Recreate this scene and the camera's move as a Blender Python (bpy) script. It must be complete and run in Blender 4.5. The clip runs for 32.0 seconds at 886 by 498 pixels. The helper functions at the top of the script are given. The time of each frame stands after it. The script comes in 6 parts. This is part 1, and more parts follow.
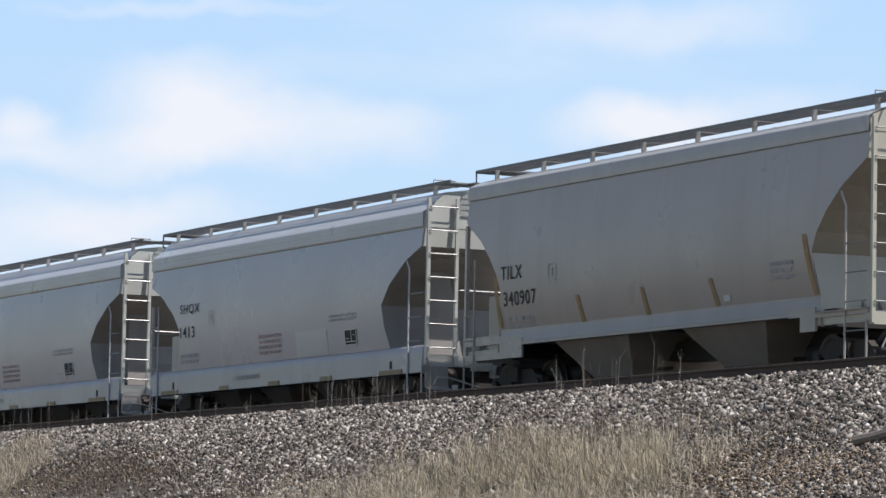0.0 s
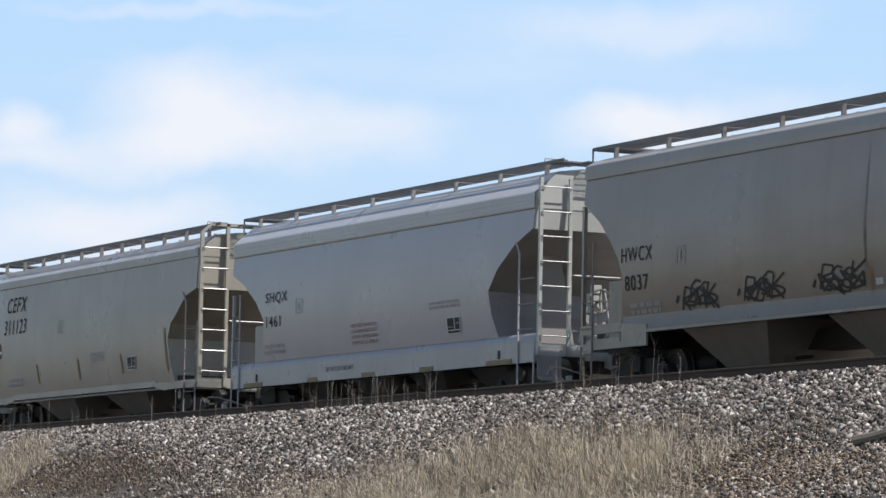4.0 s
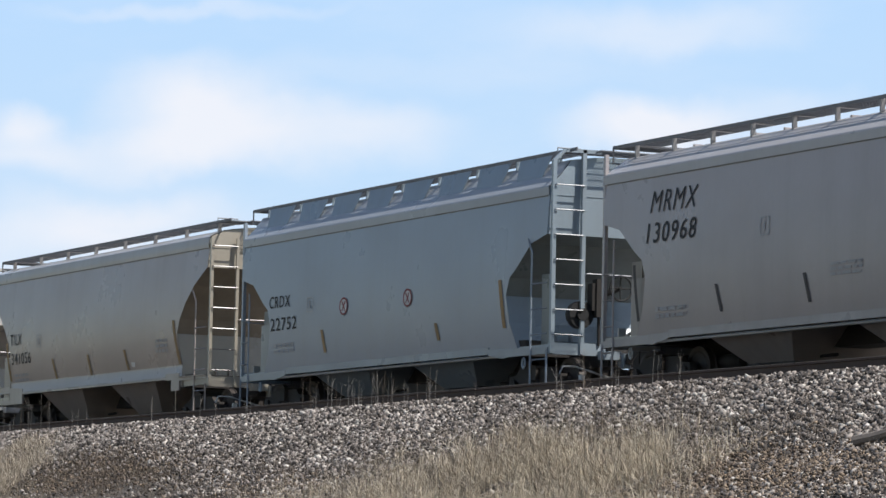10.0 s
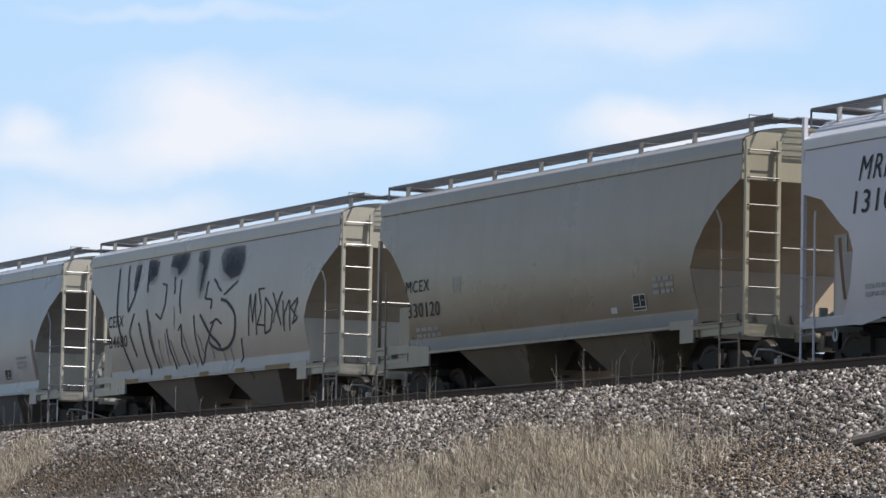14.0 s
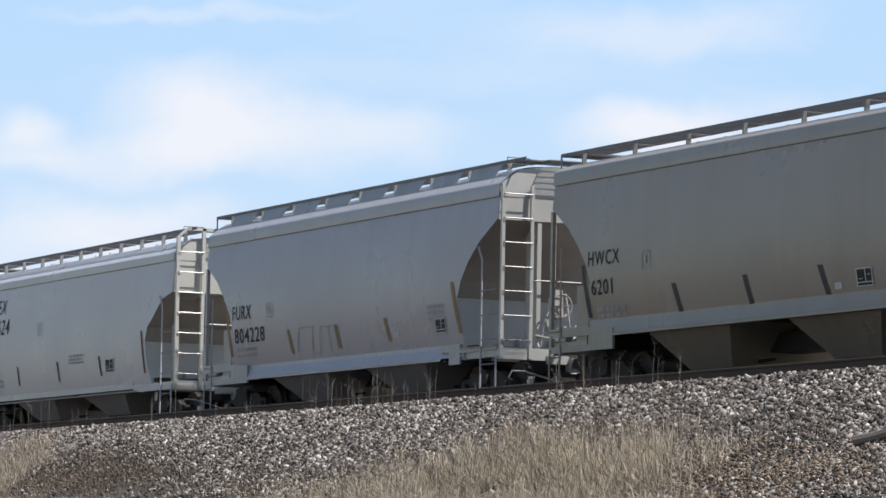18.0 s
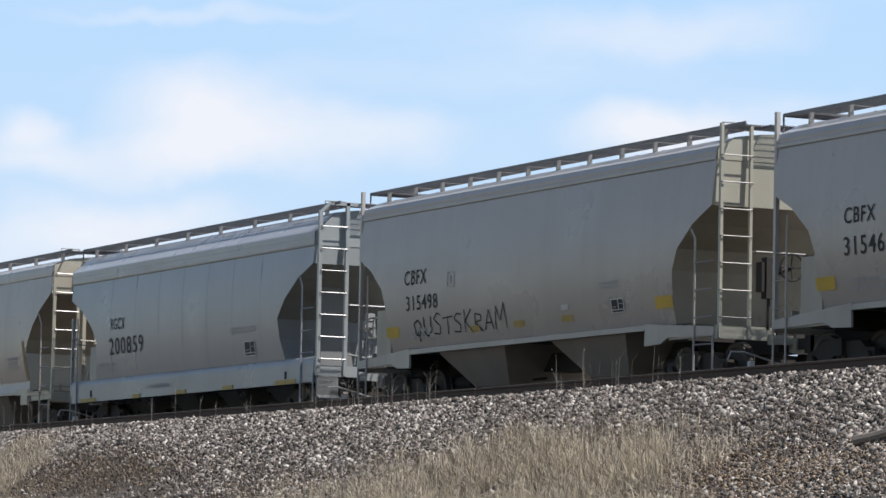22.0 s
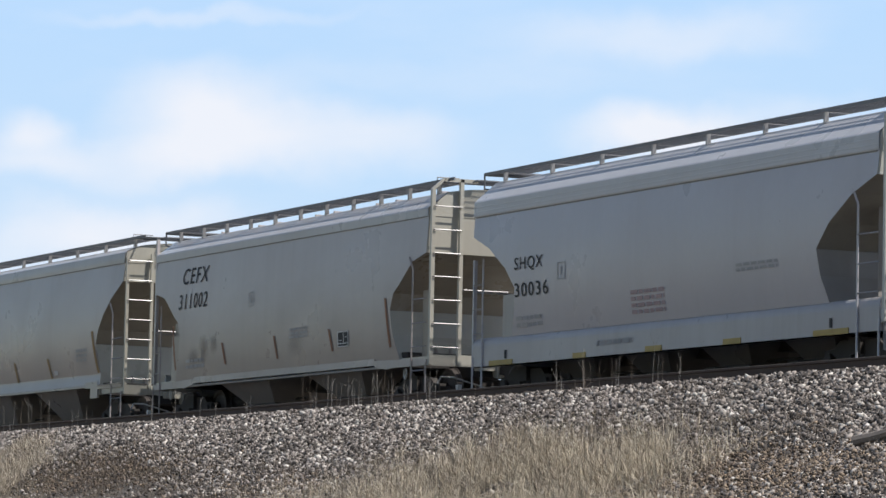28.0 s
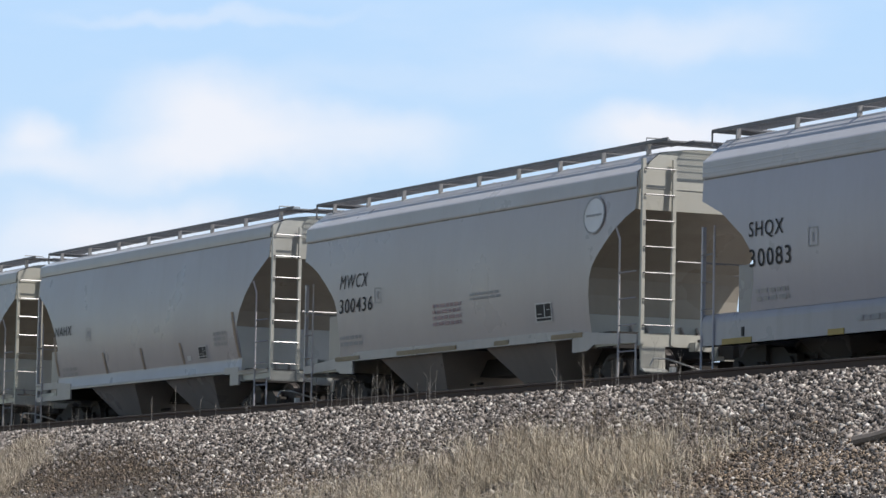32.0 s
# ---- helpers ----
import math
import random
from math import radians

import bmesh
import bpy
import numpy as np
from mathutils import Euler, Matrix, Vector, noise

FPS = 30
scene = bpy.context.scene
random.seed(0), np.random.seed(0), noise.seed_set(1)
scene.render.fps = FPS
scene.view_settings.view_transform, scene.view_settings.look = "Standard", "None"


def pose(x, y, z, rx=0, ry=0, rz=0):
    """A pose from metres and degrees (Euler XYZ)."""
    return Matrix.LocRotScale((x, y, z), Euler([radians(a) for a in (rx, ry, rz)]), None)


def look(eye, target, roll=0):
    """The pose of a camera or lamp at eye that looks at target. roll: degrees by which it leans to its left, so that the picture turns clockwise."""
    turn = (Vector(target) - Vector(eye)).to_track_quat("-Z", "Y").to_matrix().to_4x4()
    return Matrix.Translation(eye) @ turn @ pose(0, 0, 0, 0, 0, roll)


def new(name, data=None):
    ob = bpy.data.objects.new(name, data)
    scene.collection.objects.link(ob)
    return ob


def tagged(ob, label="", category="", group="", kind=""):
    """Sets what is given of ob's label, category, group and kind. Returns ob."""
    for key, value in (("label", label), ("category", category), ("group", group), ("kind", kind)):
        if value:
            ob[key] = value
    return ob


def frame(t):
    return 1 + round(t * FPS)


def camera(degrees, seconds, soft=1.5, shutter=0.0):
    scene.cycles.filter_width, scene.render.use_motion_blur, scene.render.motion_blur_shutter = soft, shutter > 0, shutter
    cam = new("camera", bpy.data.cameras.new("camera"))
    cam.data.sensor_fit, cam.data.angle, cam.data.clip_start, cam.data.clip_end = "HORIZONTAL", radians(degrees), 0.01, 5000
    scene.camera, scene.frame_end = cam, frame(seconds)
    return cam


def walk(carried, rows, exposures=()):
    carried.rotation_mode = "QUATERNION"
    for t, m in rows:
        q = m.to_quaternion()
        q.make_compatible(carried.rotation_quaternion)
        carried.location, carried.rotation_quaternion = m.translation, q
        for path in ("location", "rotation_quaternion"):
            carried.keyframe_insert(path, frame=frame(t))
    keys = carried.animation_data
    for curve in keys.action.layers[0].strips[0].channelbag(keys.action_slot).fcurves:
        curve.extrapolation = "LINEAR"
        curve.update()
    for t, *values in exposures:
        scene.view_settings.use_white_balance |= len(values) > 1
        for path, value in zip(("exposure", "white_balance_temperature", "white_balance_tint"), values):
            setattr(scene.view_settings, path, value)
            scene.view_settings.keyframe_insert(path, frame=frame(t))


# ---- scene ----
# ---- camera ----
EYE = Vector((0.0, -34.964, -3.31))
AIM = Vector((-0.90182, 0.43212, 0.08445))
cam = camera(12.965, 32.0, soft=1.55)
STAND = look(EYE, EYE + AIM * 100.0, 1.15)
walk(cam, [(0.0, STAND), (32.0, STAND)], exposures=[(0.0, 0.0), (32.0, 0.0)])

# ---- light ----
SUN_WAY = Vector((0.43, 0.36, 0.83)).normalized()
world = bpy.data.worlds.new("sky")
scene.world = world
world.use_nodes = True
wn = world.node_tree.nodes
sky = wn.new("ShaderNodeTexSky")
sky.sky_type = "NISHITA"
sky.sun_disc = False
sky.sun_elevation = math.asin(SUN_WAY.z)
sky.sun_rotation = math.atan2(SUN_WAY.x, SUN_WAY.y)
sky.dust_density = 0.7
sky.ozone_density = 1.0
wn["Background"].inputs["Strength"].default_value = 0.103
world.node_tree.links.new(sky.outputs[0], wn["Background"].inputs["Color"])
sun_data = bpy.data.lights.new("sun", "SUN")
sun_data.energy, sun_data.angle, sun_data.color = 4.8, radians(0.5), (1.0, 0.96, 0.915)
sun = new("sun", sun_data)
sun.matrix_world = look(SUN_WAY * 60.0, (0, 0, 0))

# ---- materials ----


def nodes_of(name):
    mat = bpy.data.materials.new(name)
    mat.use_nodes = True
    tree = mat.node_tree
    return mat, tree, tree.nodes["Principled BSDF"]


def link(tree, a, b):
    tree.links.new(a, b)


def noise_node(tree, coord, scale, detail=4.0, stretch=(1, 1, 1), rough=0.55):
    mp = tree.nodes.new("ShaderNodeMapping")
    mp.inputs["Scale"].default_value = stretch
    link(tree, coord, mp.inputs["Vector"])
    nz = tree.nodes.new("ShaderNodeTexNoise")
    nz.inputs["Scale"].default_value, nz.inputs["Detail"].default_value = scale, detail
    nz.inputs["Roughness"].default_value = rough
    link(tree, mp.outputs[0], nz.inputs["Vector"])
    return nz.outputs["Fac"]


def ramp(tree, fac, stops):
    r = tree.nodes.new("ShaderNodeValToRGB")
    while len(r.color_ramp.elements) < len(stops):
        r.color_ramp.elements.new(0.5)
    for e, (p, c) in zip(r.color_ramp.elements, stops):
        e.position, e.color = p, (*c, 1) if len(c) == 3 else c
    link(tree, fac, r.inputs["Fac"])
    return r.outputs["Color"]


def mix(tree, fac, a, b, mode="MIX"):
    m = tree.nodes.new("ShaderNodeMix")
    m.data_type, m.blend_type = "RGBA", mode
    for val, sock in ((fac, m.inputs[0]), (a, m.inputs[6]), (b, m.inputs[7])):
        if isinstance(val, (int, float)):
            sock.default_value = val
        elif isinstance(val, tuple):
            sock.default_value = (*val, 1)
        else:
            link(tree, val, sock)
    return m.outputs[2]


def bump(tree, bsdf, height, strength, dist):
    b = tree.nodes.new("ShaderNodeBump")
    b.inputs["Strength"].default_value, b.inputs["Distance"].default_value = strength, dist
    link(tree, height, b.inputs["Height"])
    link(tree, b.outputs[0], bsdf.inputs["Normal"])


def own_coord(tree):
    """Object space, shifted for each object."""
    tc = tree.nodes.new("ShaderNodeTexCoord")
    return tc.outputs["Object"]


PAINTS = {}


def paint(color, grime=0.35, tint=(0.20, 0.16, 0.11), seed=0.0, ripple=0.12, mud=0.0):
    """Weathered freight car paint: chalking, vertical run marks, rust-brown film, slightly wavy sheet."""
    key = (color, grime, tint, seed, ripple, mud)
    if key in PAINTS:
        return PAINTS[key]
    mat, tree, bsdf = nodes_of("car_paint")
    tc = own_coord(tree)
    off = tree.nodes.new("ShaderNodeMapping")
    off.inputs["Location"].default_value = (seed * 7.3, seed * 3.1, seed * 1.7)
    link(tree, tc, off.inputs["Vector"])
    c = off.outputs[0]
    runs = noise_node(tree, c, 1.3, 5, (1.8, 1.0, 0.12), 0.6)
    blot = noise_node(tree, c, 0.55, 5, (1, 1, 1))
    fine = noise_node(tree, c, 9.0, 5, (1, 1, 0.6), 0.7)
    f1 = ramp(tree, runs, [(0.48, (0, 0, 0)), (0.85, (1, 1, 1))])
    f2 = ramp(tree, blot, [(0.42, (0, 0, 0)), (0.72, (1, 1, 1))])
    col = mix(tree, fine, tuple(v * 0.96 for v in color), tuple(min(1, v * 1.04) for v in color))
    m1 = tree.nodes.new("ShaderNodeMath")
    m1.operation = "MULTIPLY"
    link(tree, f1, m1.inputs[0])
    m1.inputs[1].default_value = grime * 0.42
    col = mix(tree, m1.outputs[0], col, tint)
    m2 = tree.nodes.new("ShaderNodeMath")
    m2.operation = "MULTIPLY"
    link(tree, f2, m2.inputs[0])
    m2.inputs[1].default_value = grime * 0.45
    col = mix(tree, m2.outputs[0], col, tuple(0.5 * (a + b) for a, b in zip(color, tint)))
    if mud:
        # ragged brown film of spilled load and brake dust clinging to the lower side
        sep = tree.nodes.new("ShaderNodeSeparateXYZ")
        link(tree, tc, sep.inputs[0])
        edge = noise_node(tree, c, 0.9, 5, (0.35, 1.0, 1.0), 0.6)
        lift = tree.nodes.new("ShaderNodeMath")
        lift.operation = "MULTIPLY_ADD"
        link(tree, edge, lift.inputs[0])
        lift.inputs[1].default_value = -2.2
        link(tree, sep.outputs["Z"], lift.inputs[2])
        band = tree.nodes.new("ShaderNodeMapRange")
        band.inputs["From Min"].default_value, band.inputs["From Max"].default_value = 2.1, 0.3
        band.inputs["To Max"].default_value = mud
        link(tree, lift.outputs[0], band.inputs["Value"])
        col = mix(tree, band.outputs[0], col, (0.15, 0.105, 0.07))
    link(tree, col, bsdf.inputs["Base Color"])
    rg = ramp(tree, blot, [(0.3, (0.25, 0.25, 0.25)), (0.8, (0.40, 0.40, 0.40))])
    link(tree, rg, bsdf.inputs["Roughness"])
    wav = noise_node(tree, c, 0.6, 1, (1.0, 0.2, 0.3))
    bump(tree, bsdf, wav, ripple, 0.06)
    bsdf.inputs["Coat Weight"].default_value = 0.3 * max(0.0, 1.0 - grime)
    bsdf.inputs["Coat Roughness"].default_value = 0.22
    PAINTS[key] = mat
    return mat


def plain(name, color, rough=0.6, metal=0.0, vary=0.25, scale=6.0, bumpy=0.2):
    mat, tree, bsdf = nodes_of(name)
    c = own_coord(tree)
    a = noise_node(tree, c, scale, 5, (1, 1, 1), 0.65)
    b = noise_node(tree, c, scale * 0.17, 3)
    col = mix(tree, a, tuple(v * (1 - vary) for v in color), tuple(min(1, v * (1 + vary)) for v in color))
    col = mix(tree, ramp(tree, b, [(0.4, (0, 0, 0)), (0.75, (0.5, 0.5, 0.5))]), col, tuple(v * 0.6 for v in color))
    link(tree, col, bsdf.inputs["Base Color"])
    bsdf.inputs["Roughness"].default_value, bsdf.inputs["Metallic"].default_value = rough, metal
    bump(tree, bsdf, a, bumpy, 0.01)
    return mat


M_STEEL_DARK = plain("dirty_underframe_steel", (0.034, 0.030, 0.027), 0.75, 0.0)
M_TRUCK = plain("truck_casting", (0.042, 0.035, 0.030), 0.7, 0.0)
M_WHEEL = plain("wheel_steel", (0.065, 0.055, 0.05), 0.55, 0.3)
M_RAIL = plain("rail_rust", (0.085, 0.058, 0.045), 0.75, 0.0, 0.3, 12)
M_RAILHEAD = plain("rail_head", (0.20, 0.19, 0.18), 0.35, 0.8, 0.1, 20)
M_TIE = plain("creosoted_wood", (0.07, 0.052, 0.04), 0.85, 0.0, 0.4, 9)
M_GRATE = plain("galvanised_grating", (0.23, 0.235, 0.245), 0.6, 0.15, 0.25, 14)
M_BLACK = plain("black_lettering", (0.022, 0.022, 0.024), 0.6, 0, 0.2)
M_FADED = plain("faded_stencil", (0.42, 0.42, 0.42), 0.5, 0, 0.25)
M_EMBLEM = plain("white_vinyl", (0.88, 0.88, 0.87), 0.25, 0, 0.05)
M_WHITE = plain("white_decal", (0.72, 0.72, 0.70), 0.5, 0, 0.1)
M_RED = plain("faded_red_stencil", (0.52, 0.395, 0.385), 0.7, 0, 0.3)
M_YELLOW = plain("yellow_reflector", (0.62, 0.42, 0.05), 0.45, 0, 0.2)
M_ORANGE = plain("weathered_orange_stripe", (0.40, 0.27, 0.13), 0.7, 0, 0.35)
M_RUSTSTRIPE = plain("brown_stripe", (0.22, 0.12, 0.08), 0.7, 0, 0.35)
M_DARKSTRIPE = plain("dark_stripe", (0.09, 0.08, 0.075), 0.7, 0, 0.35)
M_RUBBER = plain("brake_hose_rubber", (0.02, 0.02, 0.02), 0.7)
M_BRIGHT = plain("worn_bright_steel", (0.52, 0.52, 0.50), 0.45, 0.4, 0.15)
M_SPRAY = plain("black_spray_paint", (0.02, 0.02, 0.022), 0.55)
M_THINNAVY = plain("thin_blue_overspray", (0.19, 0.195, 0.22), 0.6)
M_NAVY = plain("dark_blue_spray_paint", (0.035, 0.042, 0.075), 0.6)


def fade(name, stops):
    """Sprayed paint that shifts in colour with height."""
    mat, tree, bsdf = nodes_of(name)
    c = own_coord(tree)
    sep = tree.nodes.new("ShaderNodeSeparateXYZ")
    link(tree, c, sep.inputs[0])
    n = noise_node(tree, c, 1.6, 4)
    add = tree.nodes.new("ShaderNodeMath")
    add.operation = "MULTIPLY_ADD"
    link(tree, n, add.inputs[0])
    add.inputs[1].default_value = 0.5
    link(tree, sep.outputs["Z"], add.inputs[2])
    mr = tree.nodes.new("ShaderNodeMapRange")
    mr.inputs["From Min"].default_value, mr.inputs["From Max"].default_value = stops[0][0] + 0.25, stops[-1][0] + 0.25
    link(tree, add.outputs[0], mr.inputs["Value"])
    lo, hi = stops[0][0], stops[-1][0]
    link(tree, ramp(tree, mr.outputs[0], [((z - lo) / (hi - lo), col) for z, col in stops]), bsdf.inputs["Base Color"])
    bsdf.inputs["Roughness"].default_value = 0.5
    return mat


def mist(color, x, z, rx, rz, strength=1.0):
    """Thin sprayed coat on the car's side, dense in the middle and fading out."""
    mat, tree, bsdf = nodes_of("sprayed_mist")
    c = own_coord(tree)
    put = tree.nodes.new("ShaderNodeMapping")
    put.inputs["Scale"].default_value = (1 / rx, 0.0, 1 / rz)
    put.inputs["Location"].default_value = (-x / rx, 0.0, -z / rz)
    link(tree, c, put.inputs["Vector"])
    ball = tree.nodes.new("ShaderNodeTexGradient")
    ball.gradient_type = "SPHERICAL"
    link(tree, put.outputs[0], ball.inputs[0])
    n = noise_node(tree, c, 3.0, 4)
    lift = tree.nodes.new("ShaderNodeMath")
    lift.inputs[1].default_value = 0.5
    link(tree, n, lift.inputs[0])
    add = tree.nodes.new("ShaderNodeMath")
    add.operation = "MULTIPLY"
    link(tree, lift.outputs[0], add.inputs[0])
    link(tree, ball.outputs[1], add.inputs[1])
    bsdf.inputs["Base Color"].default_value = (*color, 1)
    bsdf.inputs["Roughness"].default_value = 0.6
    link(tree, ramp(tree, add.outputs[0], [(0.02, (0, 0, 0)), (0.3, (0.33 * strength,) * 3), (0.75, (0.85 * strength,) * 3)]), bsdf.inputs["Alpha"])
    return mat


M_TEALFADE = fade("teal_to_blue_spray_paint", [(1.35, (0.24, 0.52, 0.84)), (1.7, (0.09, 0.38, 0.62)), (2.3, (0.11, 0.47, 0.45))])
M_SILLFADE = fade("pale_blue_to_white_spray_paint", [(0.8, (0.70, 0.74, 0.83)), (1.08, (0.58, 0.69, 0.86)), (1.3, (0.20, 0.42, 0.74))])
M_RUSTGREY = plain("brown_grey_overspray", (0.27, 0.21, 0.19), 0.6, 0, 0.4, 3.0)
M_LOGO = plain("dark_blue_logo_paint", (0.06, 0.065, 0.09), 0.55)


def stone_material():
    mat, tree, bsdf = nodes_of("crushed_stone")
    geo = tree.nodes.new("ShaderNodeNewGeometry")
    info = tree.nodes.new("ShaderNodeObjectInfo")
    add = tree.nodes.new("ShaderNodeMath")
    add.operation = "ADD"
    link(tree, geo.outputs["Random Per Island"], add.inputs[0])
    link(tree, info.outputs["Random"], add.inputs[1])
    fr = tree.nodes.new("ShaderNodeMath")
    fr.operation = "FRACT"
    link(tree, add.outputs[0], fr.inputs[0])
    col = ramp(tree, fr.outputs[0], [(0.0, (0.03, 0.026, 0.022)), (0.27, (0.092, 0.079, 0.069)), (0.55, (0.215, 0.187, 0.167)),
                                      (0.78, (0.345, 0.304, 0.270)), (0.93, (0.55, 0.505, 0.455)), (1.0, (0.78, 0.74, 0.68))])
    c = own_coord(tree)
    n = noise_node(tree, c, 30, 4)
    col = mix(tree, 0.5, col, mix(tree, n, (0.5, 0.5, 0.5), (1.25, 1.2, 1.15)), "MULTIPLY")
    patch = noise_node(tree, c, 0.35, 4)
    col = mix(tree, ramp(tree, patch, [(0.5, (0, 0, 0)), (0.75, (0.55, 0.55, 0.55))]), col, (0.125, 0.105, 0.088))
    link(tree, col, bsdf.inputs["Base Color"])
    bsdf.inputs["Roughness"].default_value = 0.85
    return mat


def soil_material():
    mat, tree, bsdf = nodes_of("embankment_soil")
    c = own_coord(tree)
    a = noise_node(tree, c, 14, 6, (1, 1, 1), 0.7)
    b = noise_node(tree, c, 0.5, 4)
    col = mix(tree, a, (0.06, 0.05, 0.042), (0.17, 0.148, 0.128))
    col = mix(tree, ramp(tree, b, [(0.42, (0, 0, 0)), (0.62, (1, 1, 1))]), col, mix(tree, a, (0.10, 0.08, 0.056), (0.21, 0.172, 0.12)))
    # stony bed under the tracks, dry field away from the bank
    sep = tree.nodes.new("ShaderNodeSeparateXYZ")
    link(tree, c, sep.inputs[0])
    bed = tree.nodes.new("ShaderNodeMapRange")
    bed.inputs["From Min"].default_value, bed.inputs["From Max"].default_value = -6.0, -5.0
    link(tree, sep.outputs["Y"], bed.inputs["Value"])
    col = mix(tree, bed.outputs[0], col, mix(tree, a, (0.08, 0.075, 0.07), (0.24, 0.22, 0.205)))
    mr = tree.nodes.new("ShaderNodeMapRange")
    mr.inputs["From Min"].default_value, mr.inputs["From Max"].default_value = -12.5, -17.0
    link(tree, sep.outputs["Y"], mr.inputs["Value"])
    col = mix(tree, mr.outputs[0], col, mix(tree, a, (0.115, 0.088, 0.05), (0.22, 0.178, 0.11)))
    link(tree, col, bsdf.inputs["Base Color"])
    bsdf.inputs["Roughness"].default_value = 0.95
    bump(tree, bsdf, a, 0.8, 0.05)
    return mat


def straw_material(name, lo, hi):
    mat, tree, bsdf = nodes_of(name)
    geo = tree.nodes.new("ShaderNodeNewGeometry")
    col = ramp(tree, geo.outputs["Random Per Island"], [(0.0, lo), (0.6, tuple(0.5 * (a + b) for a, b in zip(lo, hi))), (1.0, hi)])
    link(tree, col, bsdf.inputs["Base Color"])
    bsdf.inputs["Roughness"].default_value = 0.7
    return mat


M_STONE = stone_material()
M_SOIL = soil_material()
M_STRAW = straw_material("dry_grass", (0.19, 0.15, 0.108), (0.70, 0.61, 0.475))
M_STRAW_PALE = straw_material("pale_dry_grass", (0.44, 0.36, 0.25), (0.84, 0.755, 0.59))
M_WEED = straw_material("dead_weed", (0.07, 0.055, 0.043), (0.23, 0.18, 0.135))
M_WEED_GREY = straw_material("grey_dead_weed", (0.20, 0.185, 0.17), (0.38, 0.35, 0.31))
M_LITTER = straw_material("leaf_scraps", (0.08, 0.056, 0.042), (0.36, 0.275, 0.19))
M_BRANCH = plain("dead_branch", (0.24, 0.205, 0.175), 0.85, 0, 0.4, 14, 0.6)


def sky_material():
    """Pale blue spring sky with soft fair-weather cloud banks, for the backdrop far beyond the line."""
    mat = bpy.data.materials.new("sky_backdrop")
    mat.use_nodes = True
    tree = mat.node_tree
    tree.nodes.clear()
    tc = tree.nodes.new("ShaderNodeTexCoord")
    c = tc.outputs["Object"]
    warp = tree.nodes.new("ShaderNodeTexNoise")
    warp.inputs["Scale"].default_value, warp.inputs["Detail"].default_value = 0.011, 5
    link(tree, c, warp.inputs["Vector"])
    sub = tree.nodes.new("ShaderNodeVectorMath")
    sub.operation = "SUBTRACT"
    link(tree, warp.outputs["Color"], sub.inputs[0])
    sub.inputs[1].default_value = (0.5, 0.5, 0.5)
    sc = tree.nodes.new("ShaderNodeVectorMath")
    sc.operation = "SCALE"
    link(tree, sub.outputs[0], sc.inputs[0])
    sc.inputs["Scale"].default_value = 62.0
    ad = tree.nodes.new("ShaderNodeVectorMath")
    ad.operation = "ADD"
    link(tree, c, ad.inputs[0])
    link(tree, sc.outputs[0], ad.inputs[1])
    total = None
    for x, y, rx, ry, amp in CLOUDS:
        mp = tree.nodes.new("ShaderNodeMapping")
        mp.vector_type = "TEXTURE"
        mp.inputs["Location"].default_value = ((x - 784) * SKY_M, (441 - y) * SKY_M, 0)
        mp.inputs["Scale"].default_value = (rx * SKY_M, ry * SKY_M, 1e6)
        link(tree, ad.outputs[0], mp.inputs["Vector"])
        ln = tree.nodes.new("ShaderNodeVectorMath")
        ln.operation = "LENGTH"
        link(tree, mp.outputs[0], ln.inputs[0])
        mr = tree.nodes.new("ShaderNodeMapRange")
        mr.interpolation_type = "SMOOTHSTEP"
        mr.inputs["From Min"].default_value, mr.inputs["From Max"].default_value = 1.25, 0.15
        mr.inputs["To Min"].default_value, mr.inputs["To Max"].default_value = 0.0, amp
        link(tree, ln.outputs["Value"], mr.inputs["Value"])
        if total is None:
            total = mr.outputs[0]
        else:
            mx = tree.nodes.new("ShaderNodeMath")
            mx.operation = "ADD"
            link(tree, total, mx.inputs[0])
            link(tree, mr.outputs[0], mx.inputs[1])
            total = mx.outputs[0]
    wisp = noise_node(tree, c, 0.006, 6, (0.5, 1.6, 1), 0.6)
    wr = tree.nodes.new("ShaderNodeMapRange")
    wr.inputs["From Min"].default_value, wr.inputs["From Max"].default_value = 0.35, 0.75
    wr.inputs["To Min"].default_value, wr.inputs["To Max"].default_value = -0.06, 0.22
    link(tree, wisp, wr.inputs["Value"])
    sm = tree.nodes.new("ShaderNodeMath")
    sm.operation, sm.use_clamp = "ADD", True
    link(tree, total, sm.inputs[0])
    link(tree, wr.outputs[0], sm.inputs[1])
    sep = tree.nodes.new("ShaderNodeSeparateXYZ")
    link(tree, c, sep.inputs[0])
    gr = tree.nodes.new("ShaderNodeMapRange")
    gr.inputs["From Min"].default_value, gr.inputs["From Max"].default_value = -60, 190
    link(tree, sep.outputs["Y"], gr.inputs["Value"])
    blue = mix(tree, gr.outputs[0], SKY_LOW, SKY_HIGH)
    col = mix(tree, sm.outputs[0], blue, SKY_CLOUD)
    em = tree.nodes.new("ShaderNodeEmission")
    link(tree, col, em.inputs["Color"])
    em.inputs["Strength"].default_value = SKY_GLOW
    out = tree.nodes.new("ShaderNodeOutputMaterial")
    link(tree, em.outputs[0], out.inputs["Surface"])
    return mat


SKY_FAR = 3000.0
SKY_M = SKY_FAR / 6900.0
SKY_LOW, SKY_HIGH, SKY_CLOUD, SKY_GLOW = (0.60, 0.78, 0.97), (0.50, 0.72, 1.0), (0.86, 0.895, 0.975), 1.0
